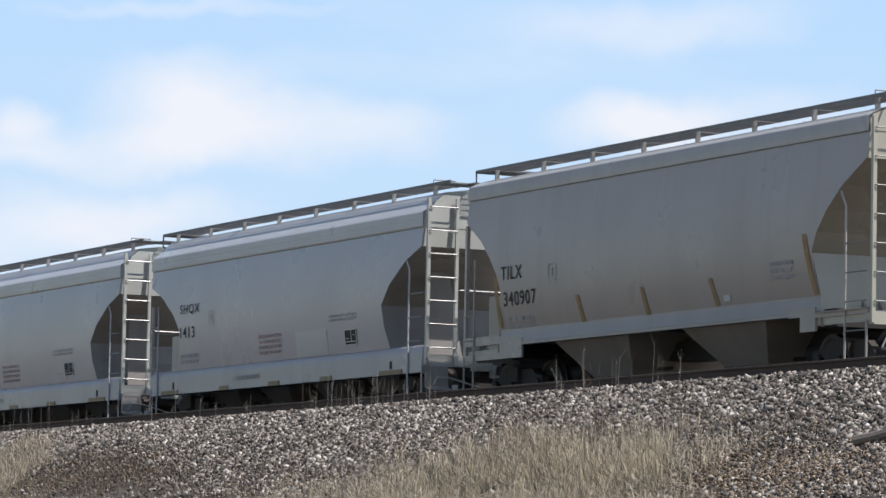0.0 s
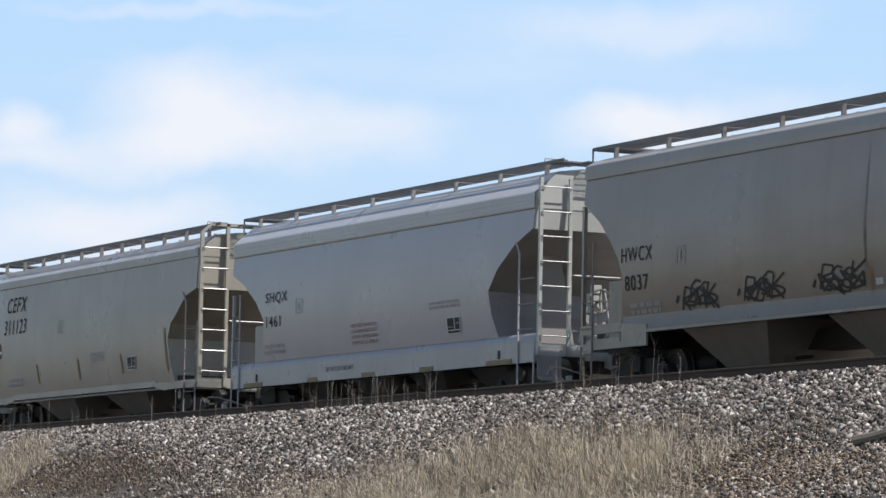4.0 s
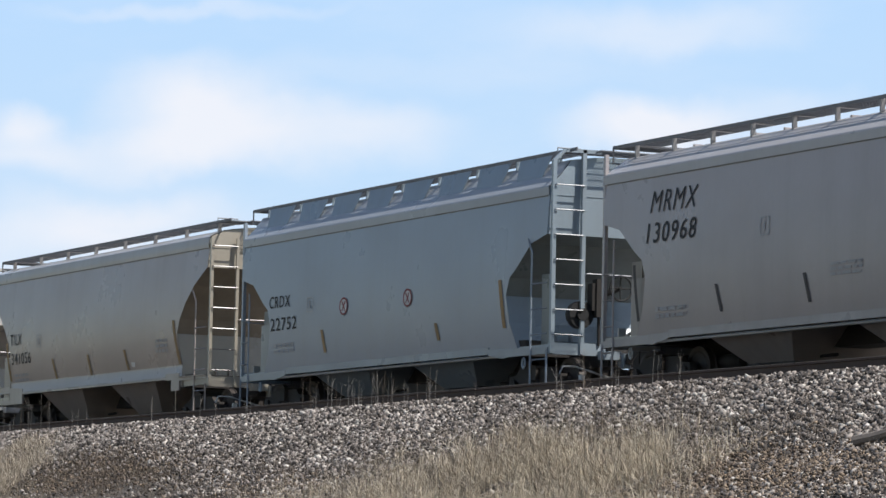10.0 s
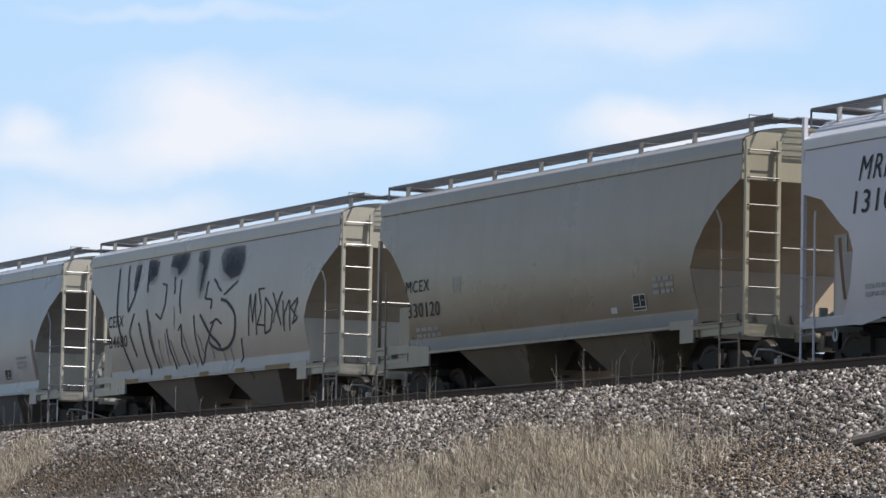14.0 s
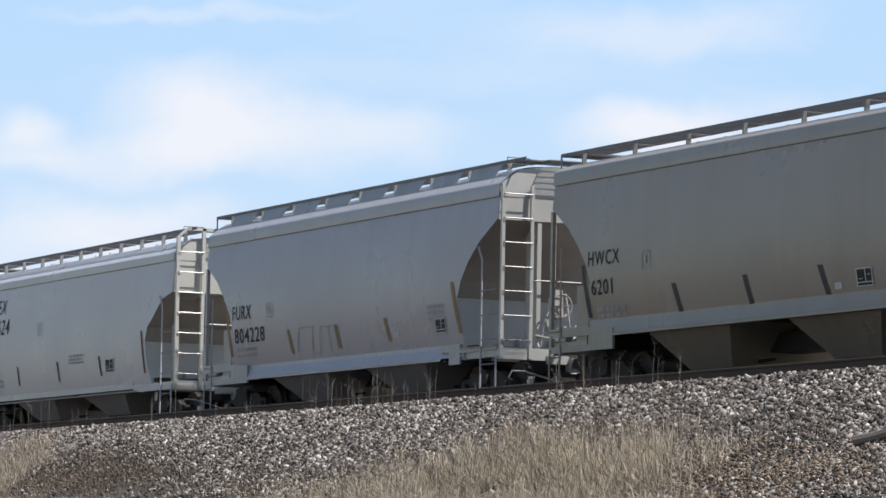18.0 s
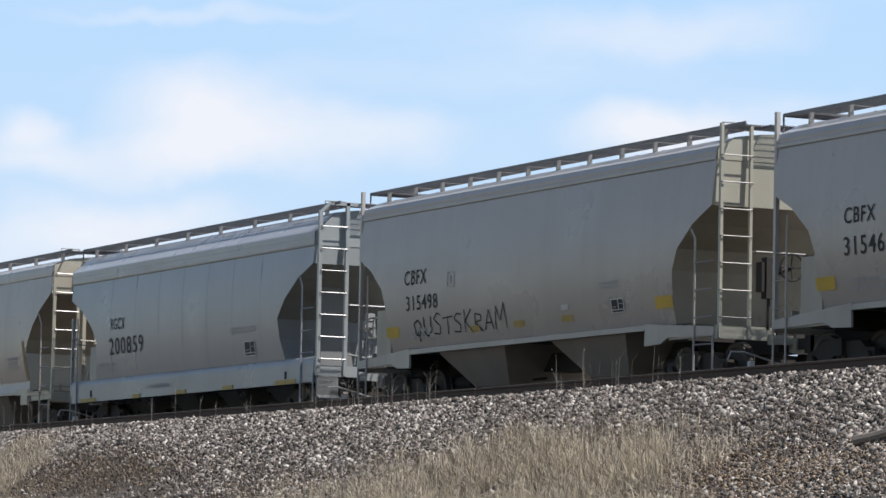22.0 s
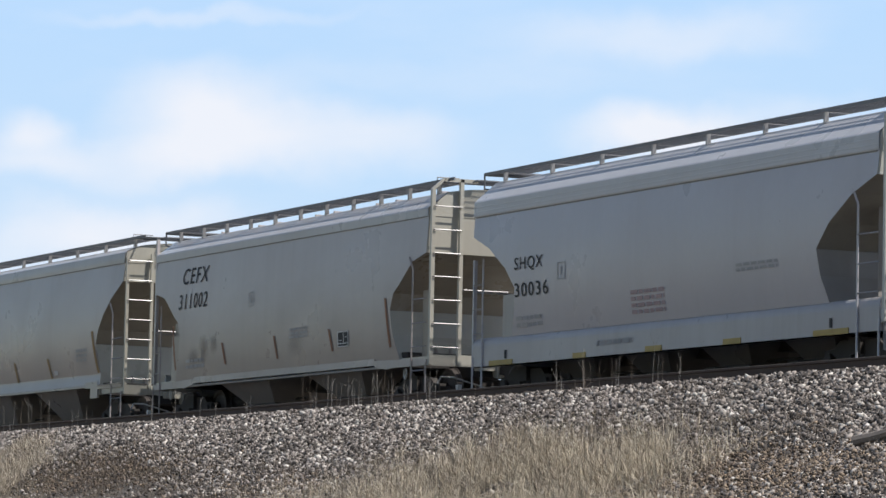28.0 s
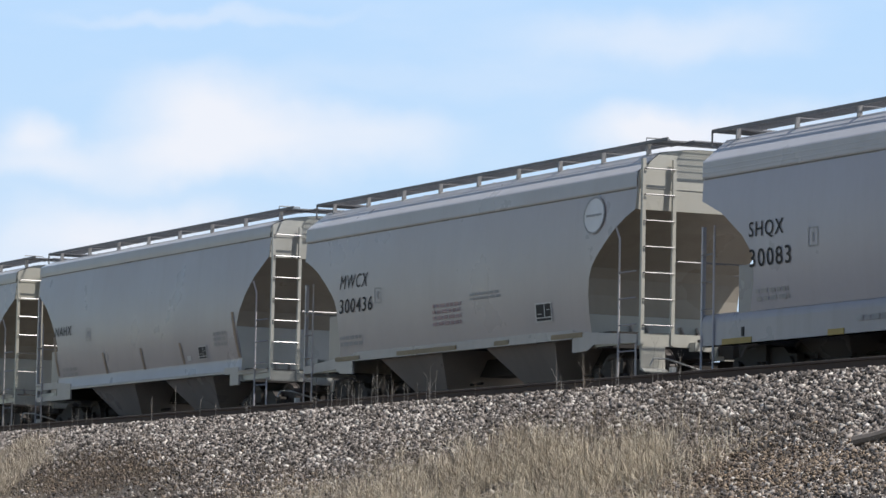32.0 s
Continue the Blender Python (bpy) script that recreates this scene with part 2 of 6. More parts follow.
# cloud banks: x, y, half width, half height, density
CLOUDS = [(40, 200, 75, 42, 0.6), (25, 245, 130, 52, 0.4), (345, 205, 185, 100, 0.95), (600, 235, 210, 70, 0.7), (200, 268, 240, 46, 0.45), (205, 380, 250, 62, 0.8),
          (20, 440, 280, 60, 0.5), (1135, 222, 175, 64, 1.0), (1380, 215, 230, 60, 0.35), (1150, 42, 310, 60, 0.5), (330, 5, 300, 20, 0.35), (700, 120, 600, 40, 0.12)]

# ---- mesh helpers ----


class Geo:
    """Gathers boxes, bars and sheets into one mesh."""

    def __init__(self):
        self.v, self.f, self.s = [], [], []

    def add(self, verts, faces, smooth=False):
        n = len(self.v)
        self.v += [tuple(p) for p in verts]
        self.f += [tuple(i + n for i in f) for f in faces]
        self.s += [smooth] * len(faces)
        return self

    def box(self, x0, x1, y0, y1, z0, z1):
        p = [(x, y, z) for z in (z0, z1) for y in (y0, y1) for x in (x0, x1)]
        return self.add(p, [(0, 2, 3, 1), (4, 5, 7, 6), (0, 1, 5, 4), (2, 6, 7, 3), (0, 4, 6, 2), (1, 3, 7, 5)])

    def rod(self, a, b, r, n=6, cap=True):
        a, b = Vector(a), Vector(b)
        d = (b - a).normalized()
        u = d.orthogonal().normalized()
        w = d.cross(u)
        ring = [(u * math.cos(6.28319 * i / n) + w * math.sin(6.28319 * i / n)) * r for i in range(n)]
        faces = [(i, (i + 1) % n, n + (i + 1) % n, n + i) for i in range(n)]
        self.add([a + q for q in ring] + [b + q for q in ring], faces, n > 6)
        if cap:
            k = len(self.v) - 2 * n
            self.f += [tuple(k + i for i in reversed(range(n))), tuple(k + n + i for i in range(n))]
            self.s += [False, False]
        return self

    def path(self, pts, r, n=6):
        pts = [Vector(p) for p in pts]
        rs = r if isinstance(r, (list, tuple)) else [r] * len(pts)
        v = []
        u = (pts[1] - pts[0]).orthogonal().normalized()
        for i, p in enumerate(pts):
            d = (pts[min(i + 1, len(pts) - 1)] - pts[max(i - 1, 0)]).normalized()
            u = (u - d * u.dot(d)).normalized()
            w = d.cross(u)
            v += [p + (u * math.cos(6.28319 * j / n) + w * math.sin(6.28319 * j / n)) * rs[i] for j in range(n)]
        f = [(i * n + j, i * n + (j + 1) % n, (i + 1) * n + (j + 1) % n, (i + 1) * n + j) for i in range(len(pts) - 1) for j in range(n)]
        f += [tuple(reversed(range(n))), tuple((len(pts) - 1) * n + j for j in range(n))]
        return self.add(v, f, False)

    def prism(self, outline, y0, y1):
        """Extrudes an outline of (x, z) along y."""
        n = len(outline)
        self.add([(x, y0, z) for x, z in outline] + [(x, y1, z) for x, z in outline],
                 [(i, (i + 1) % n, n + (i + 1) % n, n + i) for i in range(n)] + [tuple(reversed(range(n))), tuple(range(n, 2 * n))])
        return self

    def along(self, outline, x0, x1, smooth=False):
        """Extrudes an outline of (y, z) along x."""
        n = len(outline)
        self.add([(x0, y, z) for y, z in outline] + [(x1, y, z) for y, z in outline],
                 [(i, (i + 1) % n, n + (i + 1) % n, n + i) for i in range(n)], smooth)
        k = len(self.v) - 2 * n
        self.f += [tuple(k + i for i in reversed(range(n))), tuple(k + n + i for i in range(n))]
        self.s += [False, False]
        return self

    def mesh(self, name):
        me = bpy.data.meshes.new(name)
        me.from_pydata(self.v, [], self.f)
        me.polygons.foreach_set("use_smooth", self.s)
        bm = bmesh.new()
        bm.from_mesh(me)
        bmesh.ops.recalc_face_normals(bm, faces=bm.faces)
        bm.to_mesh(me)
        bm.free()
        me.update()
        return me


CACHE = {}


def kept(key, build):
    """One shared mesh for alike parts."""
    if key not in CACHE:
        me = build().mesh(key[-1])
        me.materials.append(None)
        CACHE[key] = me
    return CACHE[key]


def part(name, me, mat, parent, label="", at=None):
    """Links a mesh as ONE object under a thing or part; the paint belongs to the object."""
    if isinstance(me, Geo):
        me = me.mesh(name)
    if not me.materials:
        me.materials.append(None)
    ob = new(name, me)
    ob.material_slots[0].link = "OBJECT"
    ob.material_slots[0].material = mat
    ob.parent = parent
    if at is not None:
        ob.matrix_basis = at
    if label:
        tagged(ob, label)
    return ob


# ---- ground, embankment, ballast ----
TOP_Y, TOP_Z, RUN, LOW = -6.1, -0.30, 1.9, -4.9


def slope_z(y):
    """Height of the ground across the line."""
    a = abs(y + 2.15) - 3.95
    if a <= 0:
        return TOP_Z
    return max(LOW, TOP_Z - a / RUN)


def lumpy(x, y):
    a = abs(y + 2.15) - 3.95
    k = min(1.0, max(0.0, a)) if a < 12 else max(0.0, 1 - (a - 12) / 40)
    return k * (0.10 * noise.noise((x * 0.35, y * 0.35, 3.0)) + 0.04 * noise.noise((x * 1.3, y * 1.3, 7.0)))


def ground_z(x, y):
    return slope_z(y) + lumpy(x, y)


def build_ground():
    xs = [-2500, -1200, -600, -300, -180] + [-140 + 0.5 * i for i in range(221)] + [0, 60, 150, 400, 1200, 2500]
    ys = [-2500, -900, -300, -100, -50] + [-30 + 1.0 * i for i in range(15)] + [-15 + 0.3 * i for i in range(30)] + [-6.1, -5, -2, 0, 1.8, 3, 5, 8, 12, 20, 60, 300, 900, 2500]
    verts = [(x, y, ground_z(x, y)) for x in xs for y in ys]
    n = len(ys)
    faces = [(i * n + j, (i + 1) * n + j, (i + 1) * n + j + 1, i * n + j + 1) for i in range(len(xs) - 1) for j in range(n - 1)]
    ob = part("ground", Geo().add(verts, faces, True), M_SOIL, None)
    return tagged(ob, "bare grey-brown soil of a railway embankment and field", "ground", kind="structure")


ground = build_ground()

CUBE = np.array([(x, y, z) for z in (-1, 1) for y in (-1, 1) for x in (-1, 1)], float)
CUBE_F = np.array([(0, 2, 3, 1), (4, 5, 7, 6), (0, 1, 5, 4), (2, 6, 7, 3), (0, 4, 6, 2), (1, 3, 7, 5)])


def stones_mesh(name, places, sizes, rng):
    """Angular crushed stones, each a warped and turned block."""
    n = len(places)
    loc = CUBE[None] * (0.62 + 0.38 * rng.random((n, 8, 1))) + rng.normal(0, 0.16, (n, 8, 3))
    loc *= (sizes[:, None] * (0.36 + 1.2 * rng.random((n, 3))))[:, None, :] * 0.5
    q = rng.normal(size=(n, 4))
    q /= np.linalg.norm(q, axis=1)[:, None]
    w, x, y, z = q.T
    rot = np.stack([np.stack([1 - 2 * (y * y + z * z), 2 * (x * y - z * w), 2 * (x * z + y * w)], 1),
                    np.stack([2 * (x * y + z * w), 1 - 2 * (x * x + z * z), 2 * (y * z - x * w)], 1),
                    np.stack([2 * (x * z - y * w), 2 * (y * z + x * w), 1 - 2 * (x * x + y * y)], 1)], 1)
    pts = np.einsum("nij,nkj->nki", rot, loc) + places[:, None, :]
    faces = (CUBE_F[None] + 8 * np.arange(n)[:, None, None]).reshape(-1, 4)
    me = bpy.data.meshes.new(name)
    me.vertices.add(8 * n)
    me.vertices.foreach_set("co", pts.reshape(-1))
    me.loops.add(24 * n)
    me.loops.foreach_set("vertex_index", faces.reshape(-1).astype(np.int32))
    me.polygons.add(6 * n)
    me.polygons.foreach_set("loop_start", np.arange(0, 24 * n, 4, dtype=np.int32))
    me.update(calc_edges=True)
    return me


def bare(x, y):
    """How far the soil shows between the stones: 0 full ballast, 1 bare."""
    low = (-y - 7.0) / 1.3
    n = noise.noise((x * 0.22, y * 0.5, 11.0))
    far = max(0.0, (-61 - x) / 7.0)
    worn = math.exp(-((x + 71.0) / 4.0) ** 2 - ((y + 8.1) / 0.75) ** 2) * (0.75 + 0.5 * noise.noise((x * 0.6, y * 1.1, 2.0)))
    return min(0.93, max(0.0, 0.9 * low * min(1.0, far) + 0.55 * n * min(1, max(0, low + 0.4)), worn))


def build_ballast():
    rng = np.random.default_rng(4)
    rows = []
    for count, x0, x1, y0, y1, size in ((172000, -90, -39.5, -10.3, -5.3, 0.051), (9000, -96, -38, -5.3, -2.6, 0.09), (6000, -150, -90, -9.5, -5.2, 0.16), (6000, -40, 0, -10, -5.2, 0.16)):
        xs, ys = rng.uniform(x0, x1, count), rng.uniform(y0, y1, count)
        for x, y in zip(xs, ys):
            if rng.random() < bare(x, y):
                continue
            s = size * (0.5 + 0.95 * rng.random() ** 2.4)
            rows.append((x, y, ground_z(x, y) + s * 0.10 + 0.025 * rng.random(), s))
    rows = np.array(rows)
    near = (rows[:, 0] > -45.2) & (rows[:, 0] < -43.2) & (rows[:, 1] < -7.6) & (rows[:, 1] > -9.4)
    pick = np.flatnonzero(near)[:290]
    keep = np.ones(len(rows), bool)
    keep[pick] = False
    heap = part("ballast", stones_mesh("ballast", rows[keep, :3], rows[keep, 3], rng), M_STONE, None)
    tagged(heap, "grey and buff crushed stone ballast spread down the bank", "ballast", kind="stuff")
    shapes = [stones_mesh("stone", np.zeros((1, 3)), np.array([1.0]), rng) for _ in range(10)]
    for me in shapes:
        me.materials.append(M_STONE)
    for k, i in enumerate(pick):
        x, y, z, s = rows[i]
        ob = new("stone", shapes[k % 10])
        ob.parent = heap
        ob.matrix_basis = pose(x, y, z, 70 * k, 41 * k, 23 * k) @ Matrix.Diagonal((s, s, s, 1))
    return heap


ballast = build_ballast()

# ---- track ----
RAIL = [(-0.07, -0.17), (0.07, -0.17), (0.07, -0.155), (0.012, -0.135), (0.012, -0.045), (0.036, -0.035), (0.036, -0.004), (0.028, 0.0),
        (-0.028, 0.0), (-0.036, -0.004), (-0.036, -0.035), (-0.012, -0.045), (-0.012, -0.135), (-0.07, -0.155)]
for track_y, what in ((-4.3, "unoccupied rusty track beside the passing train"), (0.0, "track that carries the passing train")):
    bed = new("railway_track")
    tagged(bed, what, "railway track", kind="structure")
    for side in (-0.755, 0.755):
        g = Geo().along([(y + track_y + side, z) for y, z in RAIL], -700, 500)
        part("rail", g, M_RAIL, bed, "brown rusted steel rail")
        g = Geo().along([(track_y + side - 0.027, 0.0), (track_y + side + 0.027, 0.0), (track_y + side + 0.027, 0.003), (track_y + side - 0.027, 0.003)], -700, 500)
        part("rail_head", g, M_RAILHEAD, bed, "worn steel running surface")
    tie = kept(("tie",), lambda: Geo().box(-0.115, 0.115, -1.3, 1.3, -0.38, -0.178))
    rnd = random.Random(5)
    for i in range(130 if track_y else 100):
        part("tie", tie, M_TIE, bed, at=pose(-104 + 0.54 * i * (1 if track_y else 1.3), track_y + rnd.uniform(-0.04, 0.04), rnd.uniform(-0.01, 0.004), 0, 0, rnd.uniform(-0.6, 0.6)))

# ---- plants ----


def blade_mesh(name, bases, heights, leans, widths, rng):
    """Thin bent blades, three joints each."""
    n = len(bases)
    th = rng.uniform(0, 6.283, n)
    side = np.stack([np.cos(th), np.sin(th), np.zeros(n)], 1)
    ph = rng.uniform(0, 6.283, n)
    bend = np.stack([np.cos(ph), np.sin(ph), np.zeros(n)], 1) * leans[:, None]
    up = np.array([0, 0, 1.0])
    pts = []
    for k, wk in ((0.0, 1.0), (0.4, 0.8), (0.75, 0.5), (1.0, 0.12)):
        mid = bases + up * (heights * (k - 0.25 * k * k * np.minimum(1, leans / np.maximum(heights, 0.01))))[:, None] + bend * k * k
        pts += [mid - side * (widths * wk * 0.5)[:, None], mid + side * (widths * wk * 0.5)[:, None]]
    pts = np.stack(pts, 1)
    faces = (np.array([(0, 1, 3, 2), (2, 3, 5, 4), (4, 5, 7, 6)])[None] + 8 * np.arange(n)[:, None, None]).reshape(-1, 4)
    me = bpy.data.meshes.new(name)
    me.from_pydata(pts.reshape(-1, 3).tolist(), [], faces.tolist())
    return me


def grass_patch(name, label, mat, spots, seed):
    """spots: x, y, spread x, spread y, blades, height."""
    rng = np.random.default_rng(seed)
    B, H, Ln, Wd = [], [], [], []
    for x, y, sx, sy, count, tall in spots:
        count, tall = int(count * 1.45), tall * 0.72
        px, py = x + rng.normal(0, sx, count), y + rng.normal(0, sy, count)
        # tussocks: pull blades to nearby centres
        ncl = max(3, count // 22)
        cx, cy = x + rng.normal(0, sx, ncl), y + rng.normal(0, sy, ncl)
        pick = rng.integers(0, ncl, count)
        px, py = cx[pick] + rng.normal(0, 0.10, count), cy[pick] + rng.normal(0, 0.10, count)
        ct = 0.35 + 0.8 * rng.random(ncl)
        for i in range(count):
            B.append((px[i], py[i], ground_z(px[i], py[i]) - 0.02))
            H.append(tall * ct[pick[i]] * (0.45 + 0.65 * rng.random()))
            Ln.append(tall * abs(rng.normal(0.30, 0.42)) * (2.2 if rng.random() < 0.12 else 1.0))
            Wd.append(0.004 + 0.009 * rng.random())
    me = blade_mesh(name, np.array(B), np.array(H), np.array(Ln), np.array(Wd), rng)
    ob = part(name, me, mat, None)
    return tagged(ob, label, "grass", kind="stuff")


GRASS_MAIN = [(-57.6, -8.9, 1.0, 0.4, 300, 0.35), (-55.6, -9.0, 1.2, 0.45, 1000, 0.48), (-53.6, -8.8, 1.2, 0.5, 1700, 0.62), (-51.6, -8.7, 1.0, 0.45, 2000, 0.68),
              (-49.9, -8.9, 1.0, 0.5, 1700, 0.58), (-48.2, -8.9, 0.8, 0.45, 1700, 0.60), (-46.9, -9.0, 0.7, 0.4, 900, 0.45), (-52, -10.0, 3.5, 0.5, 4200, 0.55), (-53, -7.9, 3.0, 0.4, 500, 0.32),
              (-57.5, -10.0, 1.8, 0.4, 1700, 0.42), (-48.0, -10.0, 1.5, 0.4, 1500, 0.5)]
grass_patch("dry_grass", "tall straw-coloured dead grass on the ballast bank", M_STRAW, GRASS_MAIN, 1)
grass_patch("dry_grass", "pale bleached dead grass mixed into the bank", M_STRAW_PALE, [(x + 0.2, y, sx, sy, n // 3, h * 1.1) for x, y, sx, sy, n, h in GRASS_MAIN], 2)
grass_patch("dry_grass", "clump of tall tan dead grass at the ballast edge", M_STRAW, [(-78.6, -7.2, 0.9, 0.3, 1700, 0.42), (-76.8, -8.0, 0.8, 0.3, 1700, 0.5), (-75.4, -8.8, 0.6, 0.3, 1300, 0.5)], 3)
grass_patch("dry_grass", "thin low brown grass on bare soil", M_WEED, [(-71, -8.4, 3.6, 0.7, 4200, 0.24), (-62, -8.8, 3.0, 0.7, 2600, 0.3), (-44.5, -9.2, 1.5, 0.4, 900, 0.2), (-72.5, -8.0, 1.6, 0.4, 2600, 0.3), (-69, -8.6, 1.6, 0.35, 2200, 0.22), (-52, -8.4, 4.0, 0.8, 5000, 0.42)], 4)



def build_litter():
    rng = np.random.default_rng(9)
    rows = []
    for x, y, sx, sy, count in ((-44.9, -9.1, 1.3, 0.42, 2900), (-42.3, -9.3, 1.2, 0.35, 1000), (-70.5, -8.3, 2.4, 0.5, 900), (-61, -9.2, 2.2, 0.4, 500), (-47.5, -9.6, 1.5, 0.3, 400)):
        for px, py in zip(x + rng.normal(0, sx, count), y + rng.normal(0, sy, count)):
            rows.append((px, py, ground_z(px, py) + 0.03 + 0.03 * rng.random(), 0.018 + 0.026 * rng.random()))
    rows = np.array(rows)
    ob = part("leaf_litter", stones_mesh("leaf_litter", rows[:, :3], rows[:, 3], rng), M_LITTER, None)
    return tagged(ob, "scattered ochre scraps of dead leaves and grass among stones", "leaf litter", kind="stuff")


build_litter()


def weed(x, y, tall, seed, mat=M_WEED):
    """A dead stalk with a few side twigs."""
    r = random.Random(seed)
    z = ground_z(x, y) - 0.03
    root = new("dead_weed")
    root.location = (x, y, z)
    tagged(root, "thin leafless dead weed stalk beside the rails", "weed", group="dead weeds along the track")
    lx, ly = r.uniform(-0.08, 0.08), r.uniform(-0.05, 0.05)
    pts = [Vector((lx * k * tall + r.uniform(-0.012, 0.012), ly * k * tall, tall * k)) for k in (0, 0.3, 0.6, 0.85, 1.0)]
    part("stem", Geo().path(pts, [0.0035, 0.003, 0.0024, 0.0018, 0.001], 5), mat, root)
    for i in range(r.randint(2, 5)):
        k = r.uniform(0.35, 0.9)
        b = Vector((lx * k * tall, ly * k * tall, tall * k))
        a = r.uniform(0, 6.28)
        d = Vector((math.cos(a) * 0.6, math.sin(a) * 0.6, 0.7)) * tall * r.uniform(0.12, 0.34)
        part("twig", Geo().path([b, b + d * 0.6, b + d + Vector((0, 0, 0.03))], [0.0016, 0.0013, 0.0008], 4), mat, root)


for k in range(52):
    spot = random.Random(300 + k)
    lo, hi = ((-66.6, -60.4), (-56.2, -51.8), (-86.0, -77.0), (-75.5, -67.0))[(0, 0, 1, 2, 0, 3)[k % 6]]
    weed(spot.uniform(lo, hi), spot.uniform(-6.35, -5.75), spot.uniform(0.3, 0.8), 300 + k, M_WEED_GREY if k % 4 else M_WEED)
WEEDS = [(-66.0, 0.44), (-65.8, 0.31), (-64.8, 0.41), (-64.5, 0.36), (-64.1, 0.43), (-63.4, 0.46), (-63.0, 0.4), (-62.4, 0.48), (-62.0, 0.4), (-61.5, 0.35), (-61.2, 0.45), (-60.9, 0.24),
         (-59.2, 0.24), (-56.1, 0.23), (-55.2, 0.65), (-54.7, 0.36), (-54.2, 0.4), (-54.0, 0.49), (-53.6, 0.43), (-53.0, 0.66), (-52.9, 0.39), (-52.6, 0.35), (-83.2, 0.57), (-82.7, 0.63),
         (-82.0, 0.69), (-81.4, 0.56), (-80.8, 0.74), (-80.2, 0.62), (-78.7, 0.36), (-77.6, 0.3)]
for k, (wx, wt) in enumerate(WEEDS):
    weed(wx, -5.9 - 0.1 * ((k * 37) % 10) / 10, wt + 0.12, k, M_WEED_GREY if k % 3 else M_WEED)
for k, (wx, wy, wt) in enumerate([(-45.75, -9.45, 1.3), (-49.85, -9.5, 0.9), (-47.6, -8.6, 0.95), (-74.2, -8.9, 0.7)]):
    weed(wx, wy, wt, 70 + k, M_STRAW_PALE if k in (0, 2) else M_WEED)


def branch(x0, y0, x1, y1, r, seed, label):
    rr = random.Random(seed)
    root = new("dead_branch")
    tagged(root, label, "branch")
    pts = []
    for k in range(7):
        f = k / 6
        x, y = x0 + (x1 - x0) * f, y0 + (y1 - y0) * f
        pts.append(Vector((x, y + rr.uniform(-0.02, 0.02), ground_z(x, y) + r * 1.2 + rr.uniform(0, 0.02))))
    part("limb", Geo().path(pts, [r * (1 - 0.08 * i) for i in range(7)], 8), M_BRANCH, root)
    part("twig", Geo().path([pts[3], pts[3] + Vector((0.15, -0.02, 0.16))], r * 0.3, 5), M_BRANCH, root)


branch(-42.85, -8.5, -41.0, -7.75, 0.075, 1, "grey weathered fallen branch lying on the stones")
branch(-44.82, -7.86, -45.0, -7.42, 0.018, 2, "thin pale fallen stick lying on the stones")

# ---- sky backdrop ----
sheet = Geo().add([(-1400, -700, 0), (1400, -700, 0), (1400, 900, 0), (-1400, 900, 0)], [(0, 1, 2, 3)])
backdrop = part("backdrop", sheet, sky_material(), None)
tagged(backdrop, "pale blue sky with soft white cloud banks", "sky", kind="structure")
SKY_POSE = STAND @ Matrix.Translation((0, 0, -SKY_FAR))

# ---- covered hopper cars ----
HX = 7.45          # corner post from the car's centre
